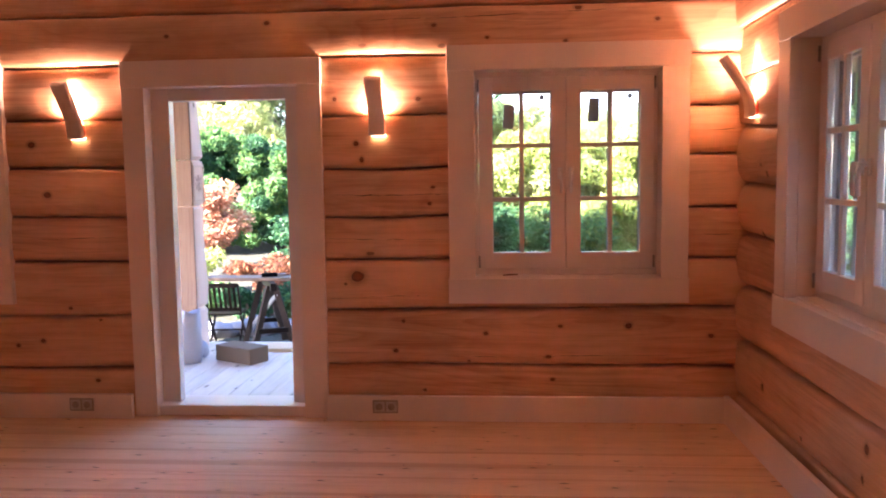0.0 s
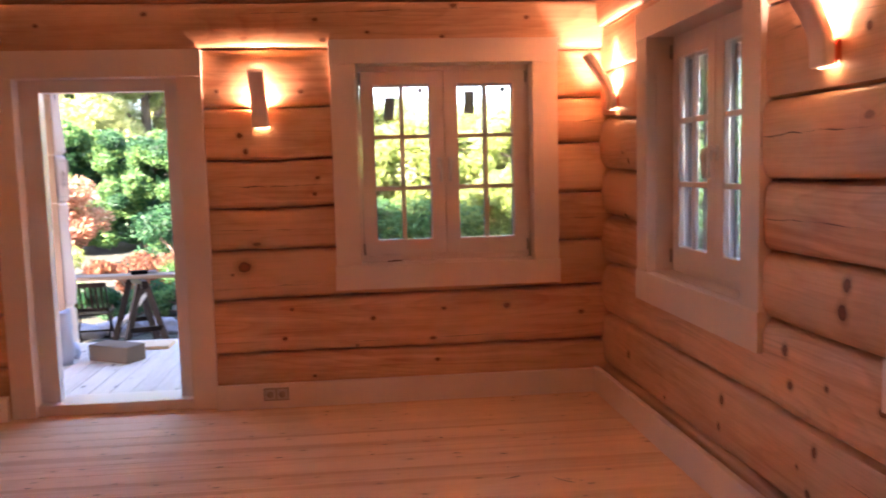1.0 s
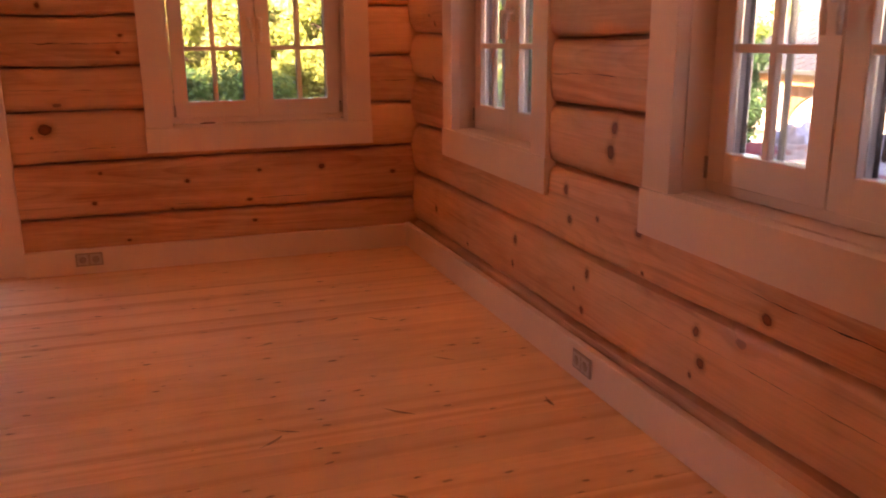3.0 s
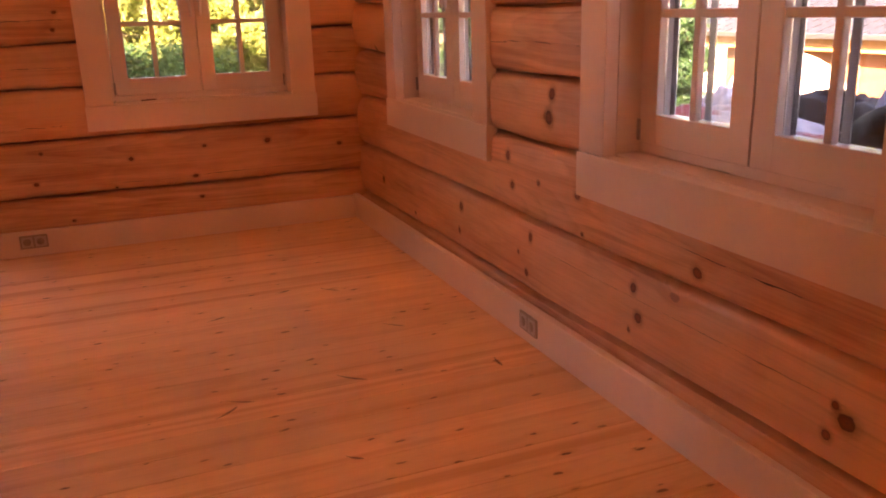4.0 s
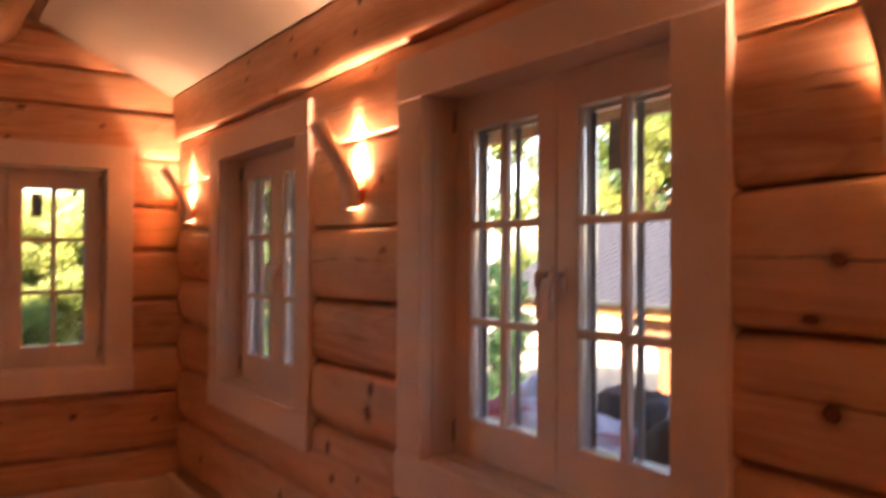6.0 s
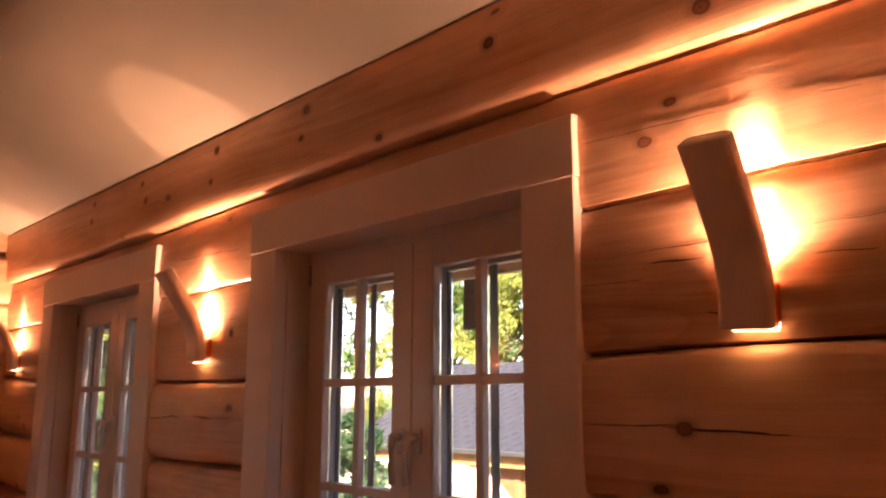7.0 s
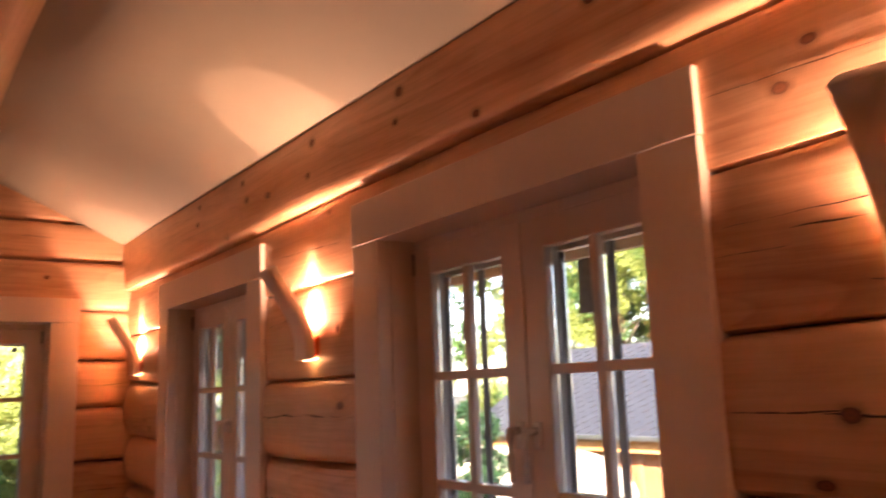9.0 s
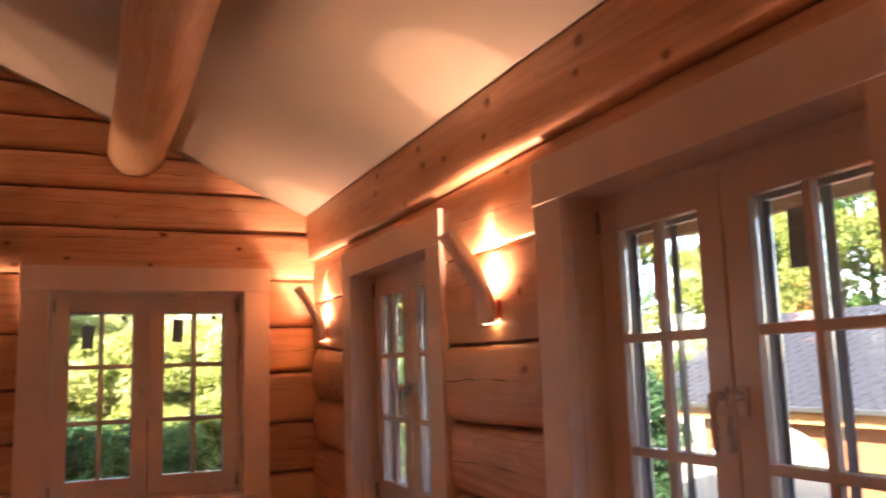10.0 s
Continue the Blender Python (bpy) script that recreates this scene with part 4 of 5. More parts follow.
def porch_post(x, y):
    post = empty("porch_post", "carved pale wooden porch post with notched sections", "post")
    prof = [(-0.05, 0.088), (0.28, 0.088), (0.31, 0.070), (0.34, 0.092), (0.5, 0.098), (0.75, 0.086), (1.0, 0.078), (1.18, 0.085), (1.2, 0.068), (1.22, 0.088), (1.58, 0.088), (1.60, 0.068), (1.63, 0.090),
            (1.8, 0.082), (2.1, 0.070), (2.5, 0.085), (3.2, 0.085)]
    bm = bmesh.new()
    rings = []
    for z, r in prof:
        ring = []
        for k in range(8):
            t = math.pi / 8 + k * math.pi / 4
            c, s = math.cos(t), math.sin(t)
            sq = max(abs(c), abs(s))
            ring.append(bm.verts.new((x + r * 0.98 * c / sq if abs(c) == sq else x + r * 0.78 * c / abs(c), y + r * 0.98 * s / sq if abs(s) == sq else y + r * 0.78 * s / abs(s), z)))
        rings.append(ring)
    for a, b in zip(rings, rings[1:]):
        for k in range(8):
            bm.faces.new((a[k], a[(k + 1) % 8], b[(k + 1) % 8], b[k]))
    bm.faces.new(rings[0]), bm.faces.new(rings[-1])
    bm.normal_update()
    grain_uv(bm, 2)
    turn = Matrix.Translation((x, y, 0)) @ pose(0, 0, 0, 0, 0, 76) @ Matrix.Translation((-x, -y, 0))
    bm.transform(turn)
    part("shaft", bm, POSTWOOD, post)
    # carved rosette of raised petals on two faces
    for face in range(2):
        bm = bmesh.new()
        for k in range(8):
            t = math.pi * k / 4
            p = Vector((0.012 * math.cos(t), 0, 0.012 * math.sin(t)))
            q = Vector((0.055 * math.cos(t), 0, 0.075 * math.sin(t)))
            bar(p, q, 0.010, 0.012, 0.003, bm)
        for sgn in (-1, 1):
            bar((0.07 * sgn, 0, -0.16), (0.07 * sgn, 0, 0.16), 0.012, 0.012, 0.003, bm)
            bar((-0.07, 0, 0.15 * sgn), (0.07, 0, 0.15 * sgn), 0.012, 0.012, 0.003, bm)
        bm.transform(turn @ (pose(x, y - 0.09, 1.4) if face == 0 else pose(x - 0.09, y, 1.4, 0, 0, 90)))
        part("carving", bm, POSTWOOD, post, "carved rosette panel")
    # boards added on one face, browner than the shaft to give its shade
    for lo, hi, w in ((-0.05, 1.197, 0.092), (1.203, 1.597, 0.092), (1.603, 3.0, 0.090)):
        bm = box(x - 0.102, x - 0.088, y - w, y + w, lo, hi, 0.004, 2)
        bm.transform(turn)
        part("side_board", bm, SHADEPOST, post, "side of the post coloured brown for its shade")
    return post


# post timber with the shade of the house-facing side in its colour
SHADEPOST = wood("shaded_post_timber", (0.34, 0.235, 0.17), (0.24, 0.155, 0.105), (0.10, 0.05, 0.03), rough=0.8, knots=0.2)
for m in (SHADEPOST, DARKWOOD, GREYWOOD):
    m.node_tree.nodes["Principled BSDF"].inputs["Specular IOR Level"].default_value = 0.12
porch_post(-2.80, 7.25)


def sack(x, y):
    bm = bmesh.new()
    n, rows = 18, 12
    rings = []
    for r in range(rows + 1):
        v = r / rows
        w = 0.115 * (1 - 0.28 * v ** 3) * (0.94 + 0.08 * math.sin(5 * v))
        d = 0.09 * (1 - 0.3 * v ** 3)
        ring = []
        for k in range(n):
            t = 2 * math.pi * k / n
            f = 1 + 0.16 * noise.noise((math.cos(t) * 3.5, math.sin(t) * 3.5, v * 8)) + 0.2 * noise.noise((math.cos(t) * 1.3, math.sin(t) * 1.3 + x, v * 3))
            ring.append(bm.verts.new((x + w * f * math.cos(t) + 0.05 * v, y + d * f * math.sin(t), -0.05 + 0.42 * v * (1 + 0.04 * math.sin(2 * t)))))
        rings.append(ring)
    for a, b in zip(rings, rings[1:]):
        for k in range(n):
            bm.faces.new((a[k], a[(k + 1) % n], b[(k + 1) % n], b[k]))
    bm.faces.new(rings[0]), bm.faces.new(rings[-1])
    tagged(part("sack", bm, PLASTERBAG, smooth=True), "tall white plastic sack standing on the porch deck", "sack")


sack(-2.64, 6.62)
bx = empty("cardboard_box", "brown cardboard box lying closed on the porch deck", "box", m=pose(-2.205, 6.70, -0.05, 0, 0, -29))
part("body", box(-0.20, 0.20, -0.10, 0.10, 0.0, 0.125, 0.004), CARDBOARD, bx)
part("flap", box(-0.20, -0.002, -0.099, 0.099, 0.126, 0.130, 0.001), CARDBOARD, bx)
part("flap", box(0.002, 0.20, -0.099, 0.099, 0.126, 0.130, 0.001), CARDBOARD, bx)
tagged(part("board", box(-2.15, -1.88, 7.02, 7.28, -0.05, -0.02, 0.003), SAWN), "short pale board lying on the porch deck", "board")


def lump(name, x, y, z, rx, ry, rz, material, label, category, seed, amp=0.25):
    bm = bmesh.new()
    bmesh.ops.create_icosphere(bm, subdivisions=4, radius=1.0)
    for v in bm.verts:
        c = v.co.copy()
        f = 1 + amp * noise.noise(c * 1.4 + Vector((seed, 0, 0))) + amp * 0.4 * noise.noise(c * 4 + Vector((0, seed, 0)))
        v.co = Vector((x + c.x * rx * f, y + c.y * ry * f, z + max(-0.75, c.z) * rz * f))
    return tagged(part(name, bm, material, smooth=True), label, category)


lump("plastic_bag", -2.60, 6.82, 0.01, 0.075, 0.07, 0.075, PLASTERBAG, "crumpled white plastic bag on the porch deck", "bag", 3.0)
lump("shoe_bag", -2.78, 7.02, -0.005, 0.11, 0.07, 0.06, BLACK, "small dark bundle on the porch deck", "bundle", 5.0)


def garden_chair(m, label):
    ch = empty("garden_chair", label, "chair", "dark garden chairs", m=m)
    w, d = 0.22, 0.21
    for sx in (-1, 1):
        part("leg", bar((sx * w, -d, 0.0), (sx * w * 0.96, d * 0.9, 0.44), 0.022, 0.035), DARKWOOD, ch)
        part("leg", bar((sx * w * 0.9, d * 1.1, 0.0), (sx * w * 0.9, -d * 0.9, 0.44), 0.022, 0.035), DARKWOOD, ch)
        part("back_post", bar((sx * w, d * 0.75, 0.40), (sx * w, d + 0.10, 0.86), 0.022, 0.035), DARKWOOD, ch)
    for k in range(7):
        y = -d + 0.065 * k
        part("seat_slat", box(-w, w, y, y + 0.045, 0.43, 0.448, 0.003, 0), DARKWOOD, ch)
    part("back_rail", bar((-w, d + 0.10, 0.84), (w, d + 0.10, 0.84), 0.02, 0.06), DARKWOOD, ch)
    part("back_rail", bar((-w, d * 0.75 + 0.02, 0.50), (w, d * 0.75 + 0.02, 0.50), 0.02, 0.05), DARKWOOD, ch)
    for k in range(6):
        x = -w + 0.06 + 0.065 * k
        part("back_slat", bar((x, d * 0.75 + 0.03, 0.50), (x, d + 0.10, 0.83), 0.035, 0.010), DARKWOOD, ch)
    part("stretcher", bar((-w, -d * 0.2, 0.18), (w, -d * 0.2, 0.18), 0.02, 0.025), DARKWOOD, ch)
    return ch


ch = garden_chair(pose(-3.03, 8.75, -0.33, 0, 0, 186) @ Matrix.Scale(0.78, 4), "dark wooden slatted folding garden chair beside the work bench")
copy_thing(ch, pose(-2.05, 8.75, -0.33, 0, 0, -100) @ Matrix.Scale(0.78, 4))


BENCHWOOD = wood("bench_plank", (0.19, 0.125, 0.085), (0.12, 0.075, 0.05), (0.08, 0.04, 0.02), rough=0.6, knots=0.3)


def trestle(m):
    tr = empty("trestle", "worn wooden trestle carrying the plank work top", "trestle", "trestles of the work bench", m=m)
    for sy in (-1, 1):
        for sx in (-1, 1):
            part("leg", bar((sx * 0.22, sy * 0.34, 0), (sx * 0.03, sy * 0.28, 0.70), 0.045, 0.06), GREYWOOD, tr)
        part("brace", bar((-0.15, sy * 0.33, 0.25), (0.15, sy * 0.33, 0.25), 0.03, 0.05), DARKWOOD, tr)
    part("beam", bar((0, -0.42, 0.70), (0, 0.42, 0.70), 0.06, 0.078), DARKWOOD, tr)
    part("brace", bar((-0.14, 0.32, 0.2), (0.05, -0.30, 0.62), 0.02, 0.04), METAL, tr)
    return tr


tr = trestle(pose(-2.52, 8.56, -0.35, 0, 0, 24))
copy_thing(tr, pose(-3.75, 8.6, -0.35, 0, 0, 10))
tagged(part("work_top", box(-4.2, -1.95, 8.36, 8.60, 0.39, 0.425, 0.004, 0), BENCHWOOD), "pale plank work top laid across trestles", "work bench top")
tl = empty("hand_tool", "dark power tool lying on the work top", "tool", m=pose(-2.45, 8.46, 0.426, 0, 0, 20))
part("body", box(-0.10, 0.06, -0.03, 0.03, 0.0, 0.04, 0.008), BLACK, tl)
part("handle", box(0.06, 0.15, -0.02, 0.02, 0.005, 0.03, 0.006), HINGE, tl)

# ---- ground ----
def ground_z(x, y):
    e = max(0.0, min(1.0, (x - 3.0) / 6.0))
    n = max(0.0, min(1.0, (y - 9.5) / 16.0))
    return -0.35 - 1.15 * e * e * (3 - 2 * e) + 0.6 * n * (1 - e)


xs = sorted(set([-400, -150, -60] + list(np.arange(-20, 30.1, 1.0)) + [60, 150, 400]))
ys = sorted(set([-400, -150, -60] + list(np.arange(-12, 34.1, 1.0)) + [60, 150, 400]))
verts = [(x, y, ground_z(x, y) + (0.05 * noise.noise((x * 0.7, y * 0.7, 0)) if abs(x) < 50 and abs(y) < 50 and (x > 3 or y > 8) else 0.0)) for y in ys for x in xs]
nx = len(xs)
faces = [(j * nx + i, j * nx + i + 1, (j + 1) * nx + i + 1, (j + 1) * nx + i) for j in range(len(ys) - 1) for i in range(nx - 1)]
gm = bpy.data.meshes.new("ground")
gm.from_pydata(verts, [], faces)
gm.materials.append(GROUND)
tagged(new("ground", gm), "uneven garden ground with grass and soil", "ground", kind="structure")

# ---- plants ----


def leaves(name, centres, radii, per, size, material, rng, parent=None, flat=0.8):
    """Many small bent leaves in clumps."""
    vs, fs = [], []
    for (cx, cy, cz), r in zip(centres, radii):
        p = rng.normal(size=(per, 3))
        p /= np.linalg.norm(p, axis=1, keepdims=True)
        p *= (rng.uniform(0.25, 1.0, size=(per, 1)) ** 0.5) * r
        p[:, 2] *= flat
        a = rng.normal(size=(per, 3))
        a /= np.linalg.norm(a, axis=1, keepdims=True)
        b = np.cross(a, rng.normal(size=(per, 3)))
        b /= np.linalg.norm(b, axis=1, keepdims=True)
        c = np.cross(a, b)
        s = size * rng.uniform(0.6, 1.4, size=(per, 1))
        o = p + np.array((cx, cy, cz))
        base = len(vs)
        quads = np.stack([o - a * s, o + b * s * 0.45 + c * s * 0.15, o + a * s, o - b * s * 0.45 + c * s * 0.15], axis=1).reshape(-1, 3)
        vs.extend(map(tuple, quads))
        fs.extend((base + 4 * k, base + 4 * k + 1, base + 4 * k + 2, base + 4 * k + 3) for k in range(per))
    m = bpy.data.meshes.new(name)
    m.from_pydata(vs, [], fs)
    m.materials.append(material)
    ob = new(name, m)
    ob.parent = parent
    return ob


def tree(x, y, height, spread, low, material, label, seed, clumps=90, per=300, size=0.085, second=None):
    rng = np.random.default_rng(seed)
    z0 = ground_z(x, y) - 0.05
    t = empty("tree", label, "tree", "garden trees")
    bend = rng.uniform(-0.3, 0.3, 2)
    pts = [(x + bend[0] * k / 6, y + bend[1] * k / 6, z0 + height * 0.85 * k / 6) for k in range(7)]
    part("trunk", tube(pts, [0.035 * height ** 0.8 * (1 - 0.13 * k) for k in range(7)], 10), BARK, t)
    cs, rs = [], []
    for k in range(clumps):
        v = rng.uniform(0, 1)
        z = low + (height - low) * v
        wide = spread * (0.35 + 0.65 * math.sin(math.pi * min(1, 0.18 + 0.82 * (1 - v)) * 0.9)) * rng.uniform(0.25, 1.0)
        an = rng.uniform(0, 2 * math.pi)
        cs.append((x + wide * math.cos(an), y + wide * math.sin(an), z0 + z))
        rs.append(rng.uniform(0.3, 0.62) * spread * 0.42)
    limb = bmesh.new()
    for c in cs[:: max(1, clumps // 14)]:
        k = max(1, min(5, int((c[2] - z0) / (height * 0.85) * 6) - 1))
        p = Vector(pts[k])
        tube([p, p.lerp(Vector(c), 0.5) + Vector((0, 0, 0.15)), c], [0.05, 0.035, 0.012], 6, limb)
    tagged(part("limbs", limb, BARK, t), kind="stuff")
    h = len(cs) // 3 if second else 0
    leaves("crown", cs[h:], rs[h:], per, size, material, rng, t)
    if h:
        leaves("crown", cs[:h], rs[:h], per, size, second, rng, t)
    return t


def shrub(x, y, w, h, material, label, seed, clumps=16, per=200, size=0.05, low=0.25):
    rng = np.random.default_rng(seed)
    z0 = ground_z(x, y) - 0.03
    t = empty("shrub", label, "shrub", "garden shrubs")
    cs = [(x + rng.uniform(-w, w) * 0.7, y + rng.uniform(-w, w) * 0.5, z0 + h * rng.uniform(low, 0.9)) for _ in range(clumps)]
    stems = bmesh.new()
    for c in cs[:8]:
        tube([(x + rng.uniform(-0.1, 0.1), y, z0), ((x + c[0]) / 2, (y + c[1]) / 2, z0 + (c[2] - z0) * 0.6), c], [0.02, 0.014, 0.006], 5, stems)
    part("stems", stems, BARK, t)
    leaves("foliage", cs, [0.34 * min(w, h) * rng.uniform(0.7, 1.3) for _ in cs], per, size, material, rng, t)
    return t


shrub(-5.05, 13.4, 0.78, 1.62, LEAF_PEACH, "bush with pale orange and pink autumn leaves", 11, 30, 420, 0.038, 0.42)
shrub(-4.7, 11.6, 0.6, 0.7, LEAF_YELLOW, "low bush with bright yellow-green leaves", 12, 14, 320, 0.034)
shrub(-3.5, 11.9, 0.8, 0.52, LEAF_RED, "low bush with rusty red leaves", 13, 18, 300, 0.034)
shrub(-2.6, 11.4, 0.7, 0.55, LEAF_GREEN, "low green garden bush by the porch", 14, 16, 300, 0.034)
shrub(-4.2, 10.4, 0.7, 0.42, LEAF_GREEN, "low green ground cover beside the work bench", 15, 14, 150, 0.04)
shrub(-3.2, 10.2, 0.7, 0.40, LEAF_DARK, "low dark ground cover beside the work bench", 16, 14, 150, 0.04)
shrub(-2.2, 10.3, 0.7, 0.42, LEAF_GREEN, "low green ground cover beside the work bench", 17, 14, 150, 0.04)
shrub(-3.0, 13.2, 0.9, 1.2, LEAF_DARK, "dense dark green garden bush", 18, 20, 220, 0.05)
shrub(6.0, 8.05, 0.62, 2.6, LEAF_DARK, "tall dark green bush outside the east window", 19, 34, 420, 0.036, 0.1)
for k, (x, y, r) in enumerate(((-3.3, 9.2, 0.16), (-2.95, 9.35, 0.2), (-2.4, 9.3, 0.17), (-3.65, 9.4, 0.18), (-2.05, 9.5, 0.2), (-2.7, 9.55, 0.14))):
    lump("stone", x, y, -0.30, r * 1.3, r, r * 0.75, STONE, "pale grey round stone edging the garden bed", "stone", 30 + k, 0.3)
for k, (x, y, w, h) in enumerate(((-0.6, 12.2, 1.0, 1.5), (0.6, 12.0, 0.9, 1.15), (1.6, 12.3, 1.0, 1.5), (2.9, 12.1, 1.0, 1.35), (-1.9, 13.0, 1.1, 1.5))):
    shrub(x, y, w, h, (LEAF_DARK, LEAF_GREEN, LEAF_YELLOW, LEAF_DARK, LEAF_DARK)[k], "dense leafy garden hedge bush", 20 + k, 30, 620, 0.036)
for k, (x, y, h, s, low, a, b) in enumerate(((-6.9, 19.0, 7.5, 2.4, 1.6, LEAF_PALE, LEAF_YELLOW), (-4.6, 17.0, 2.3, 1.4, 0.2, LEAF_GREEN, LEAF_DARK), (-6.3, 16.6, 2.6, 1.2, 0.2, LEAF_GREEN, LEAF_DARK), (-5.6, 21.5, 7.5, 1.9, 1.6, LEAF_PALE, LEAF_YELLOW), (-2.5, 17.0, 2.9, 1.6, 0.1, LEAF_DARK, LEAF_GREEN), (-2.9, 20.5, 7.0, 1.3, 1.5, LEAF_GREEN, LEAF_YELLOW),
                                           (0.8, 18.0, 2.4, 1.7, 0.2, LEAF_YELLOW, LEAF_PALE), (3.4, 18.6, 2.6, 1.7, 0.2, LEAF_YELLOW, LEAF_PALE), (-9.2, 19, 8, 2.8, 0.6, LEAF_YELLOW, LEAF_GREEN),
                                           (-5.2, 24.0, 9.5, 3.2, 0.8, LEAF_PALE, LEAF_YELLOW), (0.2, 25.0, 3.3, 2.4, 0.4, LEAF_PALE, None), (3.7, 26.0, 3.2, 2.4, 0.4, LEAF_PALE, None), (8.0, 20.0, 8.0, 2.6, 0.6, LEAF_GREEN, LEAF_YELLOW))):
    fine = -7 < x < 4
    tree(x, y, h, s, low, a, "leafy garden tree in sunlight", 40 + k, 90, 650 if fine else 250, 0.048 if fine else 0.085, second=b)
for k, (x, y, h, s, low, a, b) in enumerate(((6.6, 13.5, 6.0, 1.9, 0.5, LEAF_DARK, LEAF_GREEN), (9.4, 17.5, 8.0, 2.6, 0.7, LEAF_YELLOW, LEAF_GREEN), (19.4, 13.4, 6.6, 2.2, 1.5, LEAF_YELLOW, LEAF_GREEN), (19.6, 17.5, 7.5, 2.2, 1.5, LEAF_YELLOW, None), (20.5, 16.5, 9.0, 3.0, 0.8, LEAF_GREEN, LEAF_YELLOW),
                                           (21.0, 9.0, 8.5, 3.0, 0.8, LEAF_YELLOW, LEAF_GREEN), (19.5, 21.5, 9.5, 3.0, 1.5, LEAF_YELLOW, None), (4.6, 9.6, 3.2, 0.9, 0.3, LEAF_DARK, LEAF_GREEN))):
    tree(x, y, h, s, low, a, "leafy tree beyond the neighbouring shed", 60 + k, 90, 420, 0.06, second=b)

for k, (x, y, h, s) in enumerate(((-14, 30, 13, 4.5), (-8, 33, 14, 4.5), (-3.5, 36, 12, 3.5), (4, 40, 2.2, 3.0), (10, 33, 11, 3.5), (15, 27, 13, 4.2), (20, 22, 13, 4.5), (24, 16, 13, 4.5), (25, 10, 12, 4.5), (26, 4, 12, 4.5), (-12, 24, 10, 3.5))):
    tree(x, y, h, s, 0.5, (LEAF_GREEN, LEAF_YELLOW)[k % 2], "tall leafy tree at the edge of the garden", 80 + k, 90, 220, 0.13, (LEAF_YELLOW, LEAF_GREEN)[k % 2])

# ---- neighbouring shed ----
SHED_X, SHED_Y0, SHED_Y1 = 9.5, 3.0, 12.3
EAVE, RIDGE = 0.80, 2.30
shed = empty("garden_shed", "low timber shed with pitched grey shingle roof and arched porch", "shed", m=pose(0, 0, 0))
SHINGLE = paint("grey_shingle", (0.0115, 0.016, 0.026), 0.8, 25.0, 0.18, 0.4)
ORANGE = wood("orange_timber", (0.60, 0.30, 0.11), (0.42, 0.18, 0.06), (0.15, 0.06, 0.03), rough=0.5, knots=0.3)
BROWN = wood("brown_timber", (0.30, 0.13, 0.06), (0.2, 0.08, 0.035), (0.1, 0.04, 0.02), rough=0.55, knots=0.3)
PAVING = paint("pale_gravel", (0.30, 0.28, 0.24), 0.9, 20.0, 0.12, 0.5)
ez, rz = EAVE, RIDGE
bm = bmesh.new()
x0, xr, x1 = SHED_X - 0.35, SHED_X + 2.0, SHED_X + 4.4
y0, y1 = SHED_Y0, SHED_Y1
P = [bm.verts.new(c) for c in ((x0, y0, ez), (x0, y1, ez), (x1, y1, ez), (x1, y0, ez), (xr, y0 + 0.2, rz), (xr, y1 - 0.2, rz))]
for q in ((0, 1, 5, 4), (1, 2, 5), (2, 3, 4, 5), (3, 0, 4), (0, 3, 2, 1)):
    bm.faces.new([P[k] for k in q])
grain_uv(bm, 1)
part("roof", bm, SHINGLE, shed)
part("gutter_board", box(x0 - 0.03, x0, y0, y1, ez - 0.04, ez + 0.03, 0.004), METAL, shed)
part("eave_beam", box(x0 + 0.1, x0 + 0.22, y0 + 0.2, y1 - 0.2, ez - 0.22, ez - 0.045, 0.004), ORANGE, shed, "orange stained eave beam")
gz = -1.55
part("side_wall", box(SHED_X - 0.05, SHED_X + 0.05, y0 + 0.3, 8.30, gz, ez - 0.23, 0.0), BROWN, shed, "brown boarded wall")


def arch(yc, half, top):
    """A board with an arched opening under the eave beam."""
    bm = bmesh.new()
    xa, xb = SHED_X - 0.06, SHED_X + 0.02
    lo = []
    n = 18
    for k in range(n + 1):
        t = math.pi * k / n
        lo.append((yc - half * math.cos(t), top - 0.75 + 0.735 * math.sin(t)))
    for xx in (xa, xb):
        for (ya, za), (yb, zb) in zip(lo, lo[1:]):
            bm.faces.new([bm.verts.new(c) for c in ((xx, ya, za), (xx, yb, zb), (xx, yb, top), (xx, ya, top))])
    for (ya, za), (yb, zb) in zip(lo, lo[1:]):
        bm.faces.new([bm.verts.new(c) for c in ((xa, ya, za), (xb, ya, za), (xb, yb, zb), (xa, yb, zb))])
    bmesh.ops.remove_doubles(bm, verts=bm.verts, dist=0.0005)
    bm.normal_update()
    grain_uv(bm, 1)
    part("arch", bm, BROWN, shed, "brown arched porch board")


arch(9.69, 1.31, ez - 0.225)
for y in (8.36,):
    part("post", box(SHED_X - 0.07, SHED_X + 0.06, y - 0.06, y + 0.06, gz, ez - 0.225, 0.006), BROWN, shed, "brown post")
tagged(part("pavement", box(9.2, 17.4, 2.0, 20.0, -1.52, -1.46, 0.01), PAVING), "pale gravel yard beyond the shed", "yard", kind="structure")
yard_wall = box(17.45, 17.65, 4.0, 24.0, -1.55, 0.75, 0.01)
tagged(part("yard_wall", yard_wall, paint("white_render", (0.50, 0.47, 0.42), 0.85, 12.0, 0.05, 0.4)), "white rendered garden wall in sunlight beyond the shed", "wall", kind="structure")
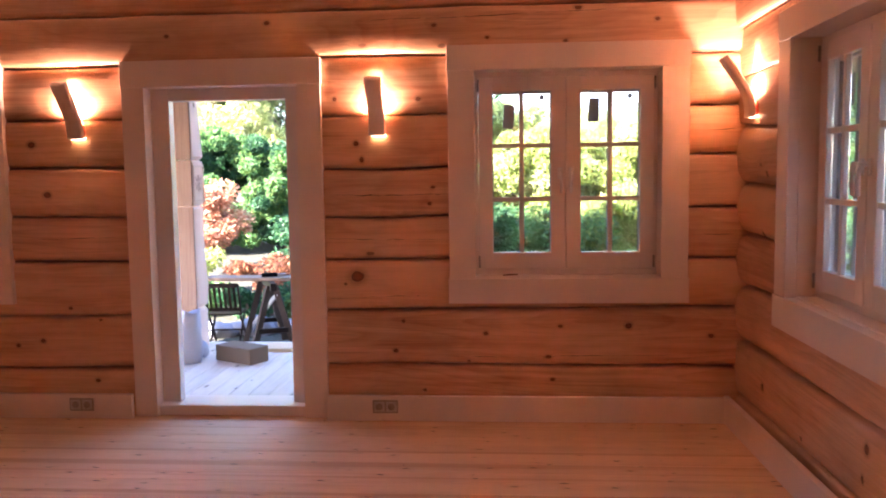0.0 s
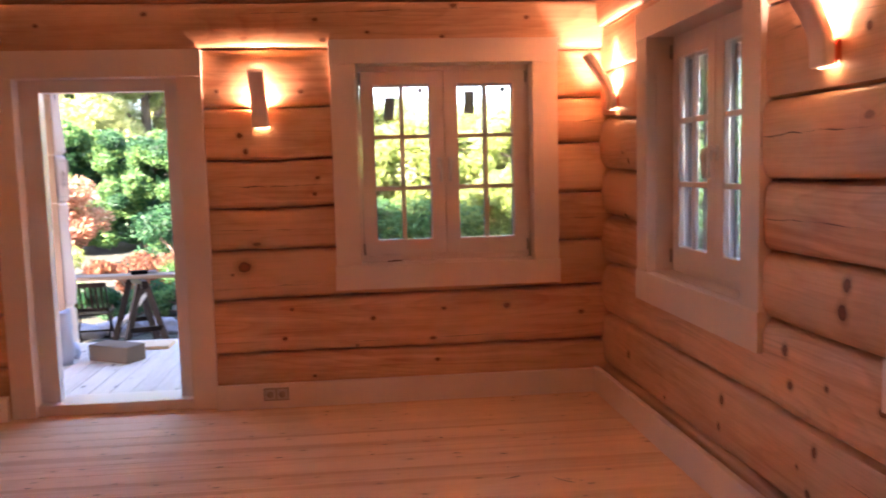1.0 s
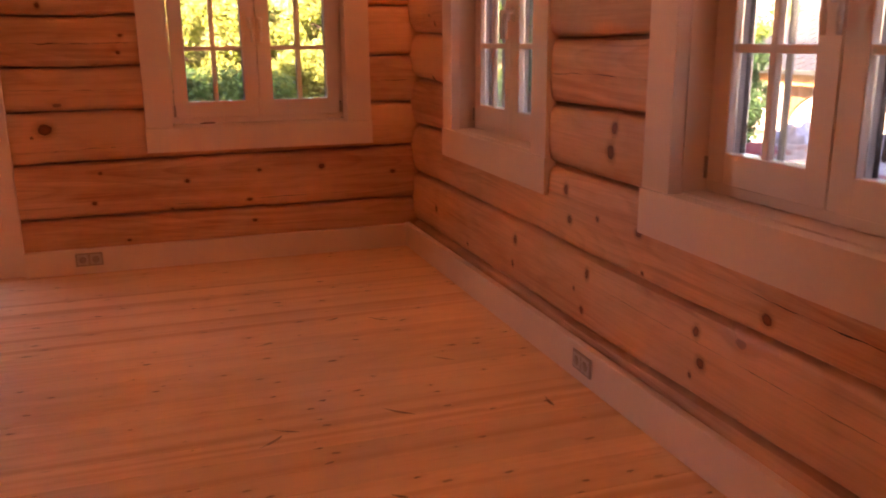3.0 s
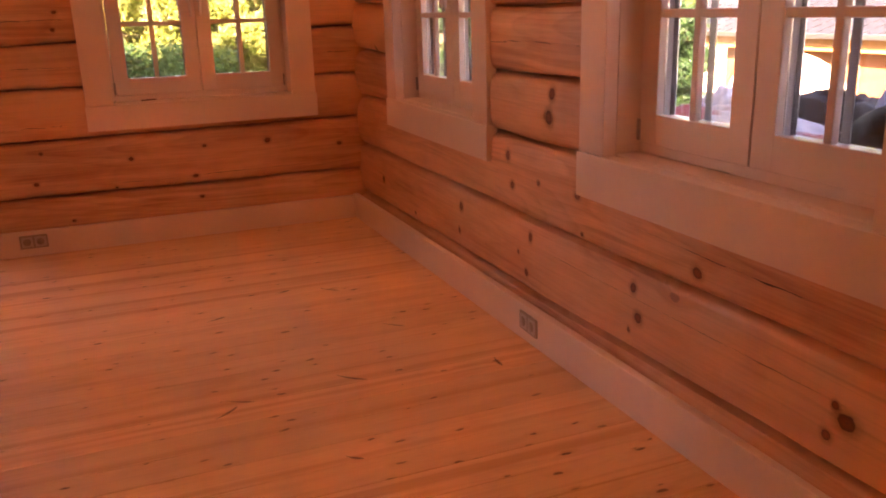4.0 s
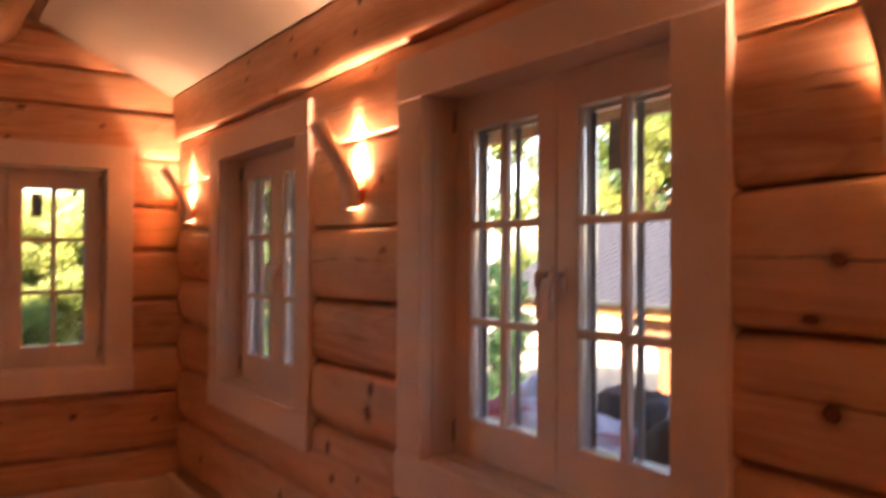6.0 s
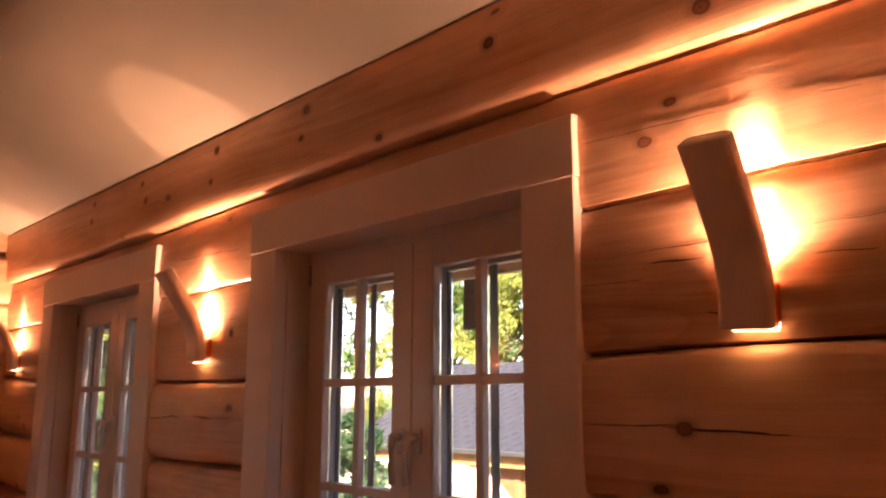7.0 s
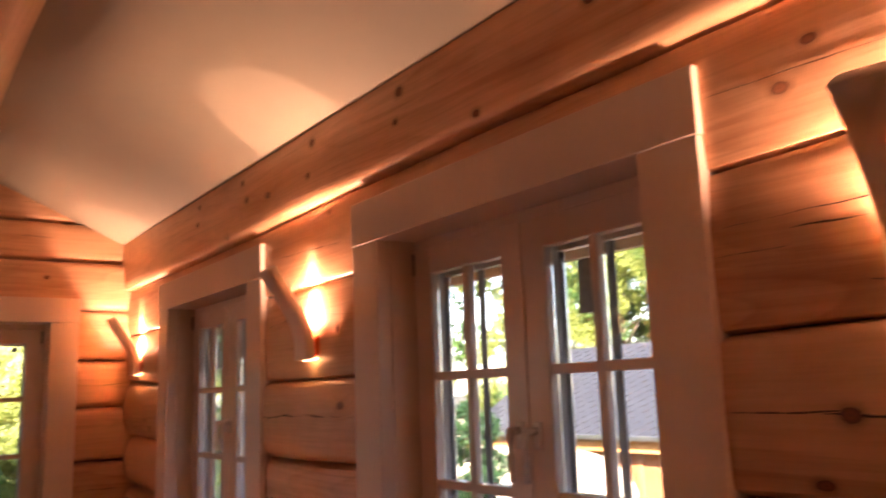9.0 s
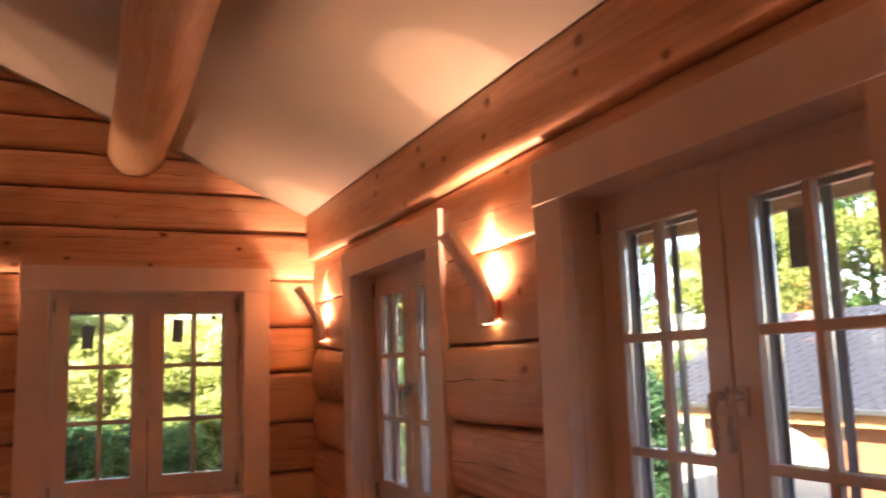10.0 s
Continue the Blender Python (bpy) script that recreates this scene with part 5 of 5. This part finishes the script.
# shingles: rows of pointed tabs on the slope that faces the log house
slope = (rz - ez) / (xr - x0)
tab = bmesh.new()
tv = [tab.verts.new(c) for c in ((0, -0.13, 0), (-0.05, -0.13, 0), (-0.18, 0, 0), (-0.05, 0.13, 0), (0, 0.13, 0))]
bt = [tab.verts.new((v.co.x, v.co.y, -0.022)) for v in tv]
tab.faces.new(tv)
for k in range(5):
    tab.faces.new((tv[k], bt[k], bt[(k + 1) % 5], tv[(k + 1) % 5]))
tab_me = finish(tab, "shingle", SHINGLE)
tilt = math.degrees(math.atan(slope))
roof_plane = [o for o in shed.children if o.name.startswith("roof")][0]
rows = int((xr - x0) / math.cos(math.radians(tilt)) / 0.14)
made = 0
rest_v, rest_f = [], []
for r in range(rows):
    d = 0.16 + 0.14 * r
    x = x0 + d * math.cos(math.radians(tilt))
    z = ez + d * math.sin(math.radians(tilt))
    inset = 0.2 * (x - x0) / (xr - x0)
    y = y0 + inset + 0.13 + (0.13 if r % 2 else 0)
    while y < y1 - inset - 0.1:
        m = pose(x, y, z + 0.02 + 0.002 * (r % 3), 0, -tilt, 0)
        if made < 290 and 6.3 < y < 10.5:
            share("shingle", tab_me, roof_plane, m)
            made += 1
        else:
            b = len(rest_v)
            rest_v += [tuple(m @ v.co) for v in tab_me.vertices]
            rest_f += [tuple(b + i for i in p.vertices) for p in tab_me.polygons]
        y += 0.265
rm = bpy.data.meshes.new("shingles")
rm.from_pydata(rest_v, [], rest_f)
rm.materials.append(SHINGLE)
ob = new("shingles", rm)
ob.parent = roof_plane
tagged(ob, "rows of pointed grey shingles", kind="stuff")

# ---- things piled outside the east window ----
def heap(name, x, y, z, rx, ry, h, material, label, category, seed, power=3.0, crease=0.05, turn=0.0):
    """A soft thing lying in creased folds: a dome over a rounded rectangle, with ridged folds."""
    n = 44
    rows, fs = [], []
    for j in range(n + 1):
        for i in range(n + 1):
            u, v = 2 * i / n - 1, 2 * j / n - 1
            r = (abs(u) ** power + abs(v) ** power) ** (1 / power)
            rim = max(0.0, 1 - r ** 2.2) ** 0.5 if r < 1 else 0.0
            ridge = 1 - abs(noise.noise((u * 1.9 + seed, v * 2.3, seed))) * 2.2
            fold = ridge + 0.5 * (1 - 2 * abs(noise.noise((u * 4.1, v * 4.7 + seed, 3.0)))) + 0.25 * noise.noise((u * 9, v * 9, seed))
            px, py = u * rx * (1 + 0.10 * noise.noise((v * 2, seed, 1.0))), v * ry * (1 + 0.10 * noise.noise((u * 2, seed, 5.0)))
            rows.append((px, py, z + rim * (h + crease * (fold - 0.4))))
    base = len(rows)
    for j in range(n):
        for i in range(n):
            a = j * (n + 1) + i
            fs.append((a, a + 1, a + n + 2, a + n + 1))
    rows += [(p[0], p[1], z - 0.004) for p in rows[:base]]
    edge = [i for i in range(n + 1)] + [j * (n + 1) + n for j in range(1, n + 1)] + [n * (n + 1) + i for i in range(n - 1, -1, -1)] + [j * (n + 1) for j in range(n - 1, 0, -1)]
    fs.append([base + k for k in edge[::-1]])
    for a, b in zip(edge, edge[1:] + edge[:1]):
        fs.append((a, base + a, base + b, b))
    me = bpy.data.meshes.new(name)
    me.from_pydata(rows, [], fs)
    me.materials.append(material)
    me.polygons.foreach_set("use_smooth", [True] * len(me.polygons))
    ob = new(name, me)
    ob.matrix_basis = pose(x, y, 0, 0, 0, turn)
    return tagged(ob, label, category)


tb = empty("garden_table", "grey wooden garden table piled with covers outside the window", "table")
TABLE_Z = 0.74
for k in range(6):
    part("slat", box(1.60 + 0.152 * k, 1.747 + 0.152 * k, 0.55, 3.05, TABLE_Z - 0.035, TABLE_Z, 0.004, 1), DECK, tb)
for x in (1.68, 2.42):
    for y in (0.65, 2.95):
        part("leg", box(x - 0.035, x + 0.035, y - 0.035, y + 0.035, ground_z(x, y) - 0.02, TABLE_Z - 0.036, 0.004), DECK, tb)
heap("blanket", 1.90, 2.16, TABLE_Z, 0.24, 0.62, 0.19, CLOTH, "crumpled red and white blanket on the garden table", "blanket", 1.0, 3.0, 0.025)
heap("dark_cover", 2.26, 2.02, TABLE_Z, 0.15, 0.34, 0.23, COVER, "dark grey folded cover behind the blanket", "cover", 6.0, 3.5, 0.03)
heap("tarpaulin", 2.28, 2.58, TABLE_Z, 0.17, 0.20, 0.20, TARP, "folded pale blue tarpaulin behind the blanket", "tarpaulin", 8.0, 2.6, 0.05)
heap("tarpaulin", 2.10, 1.55, TABLE_Z, 0.18, 0.17, 0.27, TARP, "crumpled pale blue tarpaulin on the garden table", "tarpaulin", 2.0, 2.4, 0.10)
heap("rubbish_bag", 1.80, 1.06, TABLE_Z, 0.19, 0.56, 0.36, BLACK, "shiny black plastic sack on the garden table", "sack", 4.0, 2.4, 0.012)
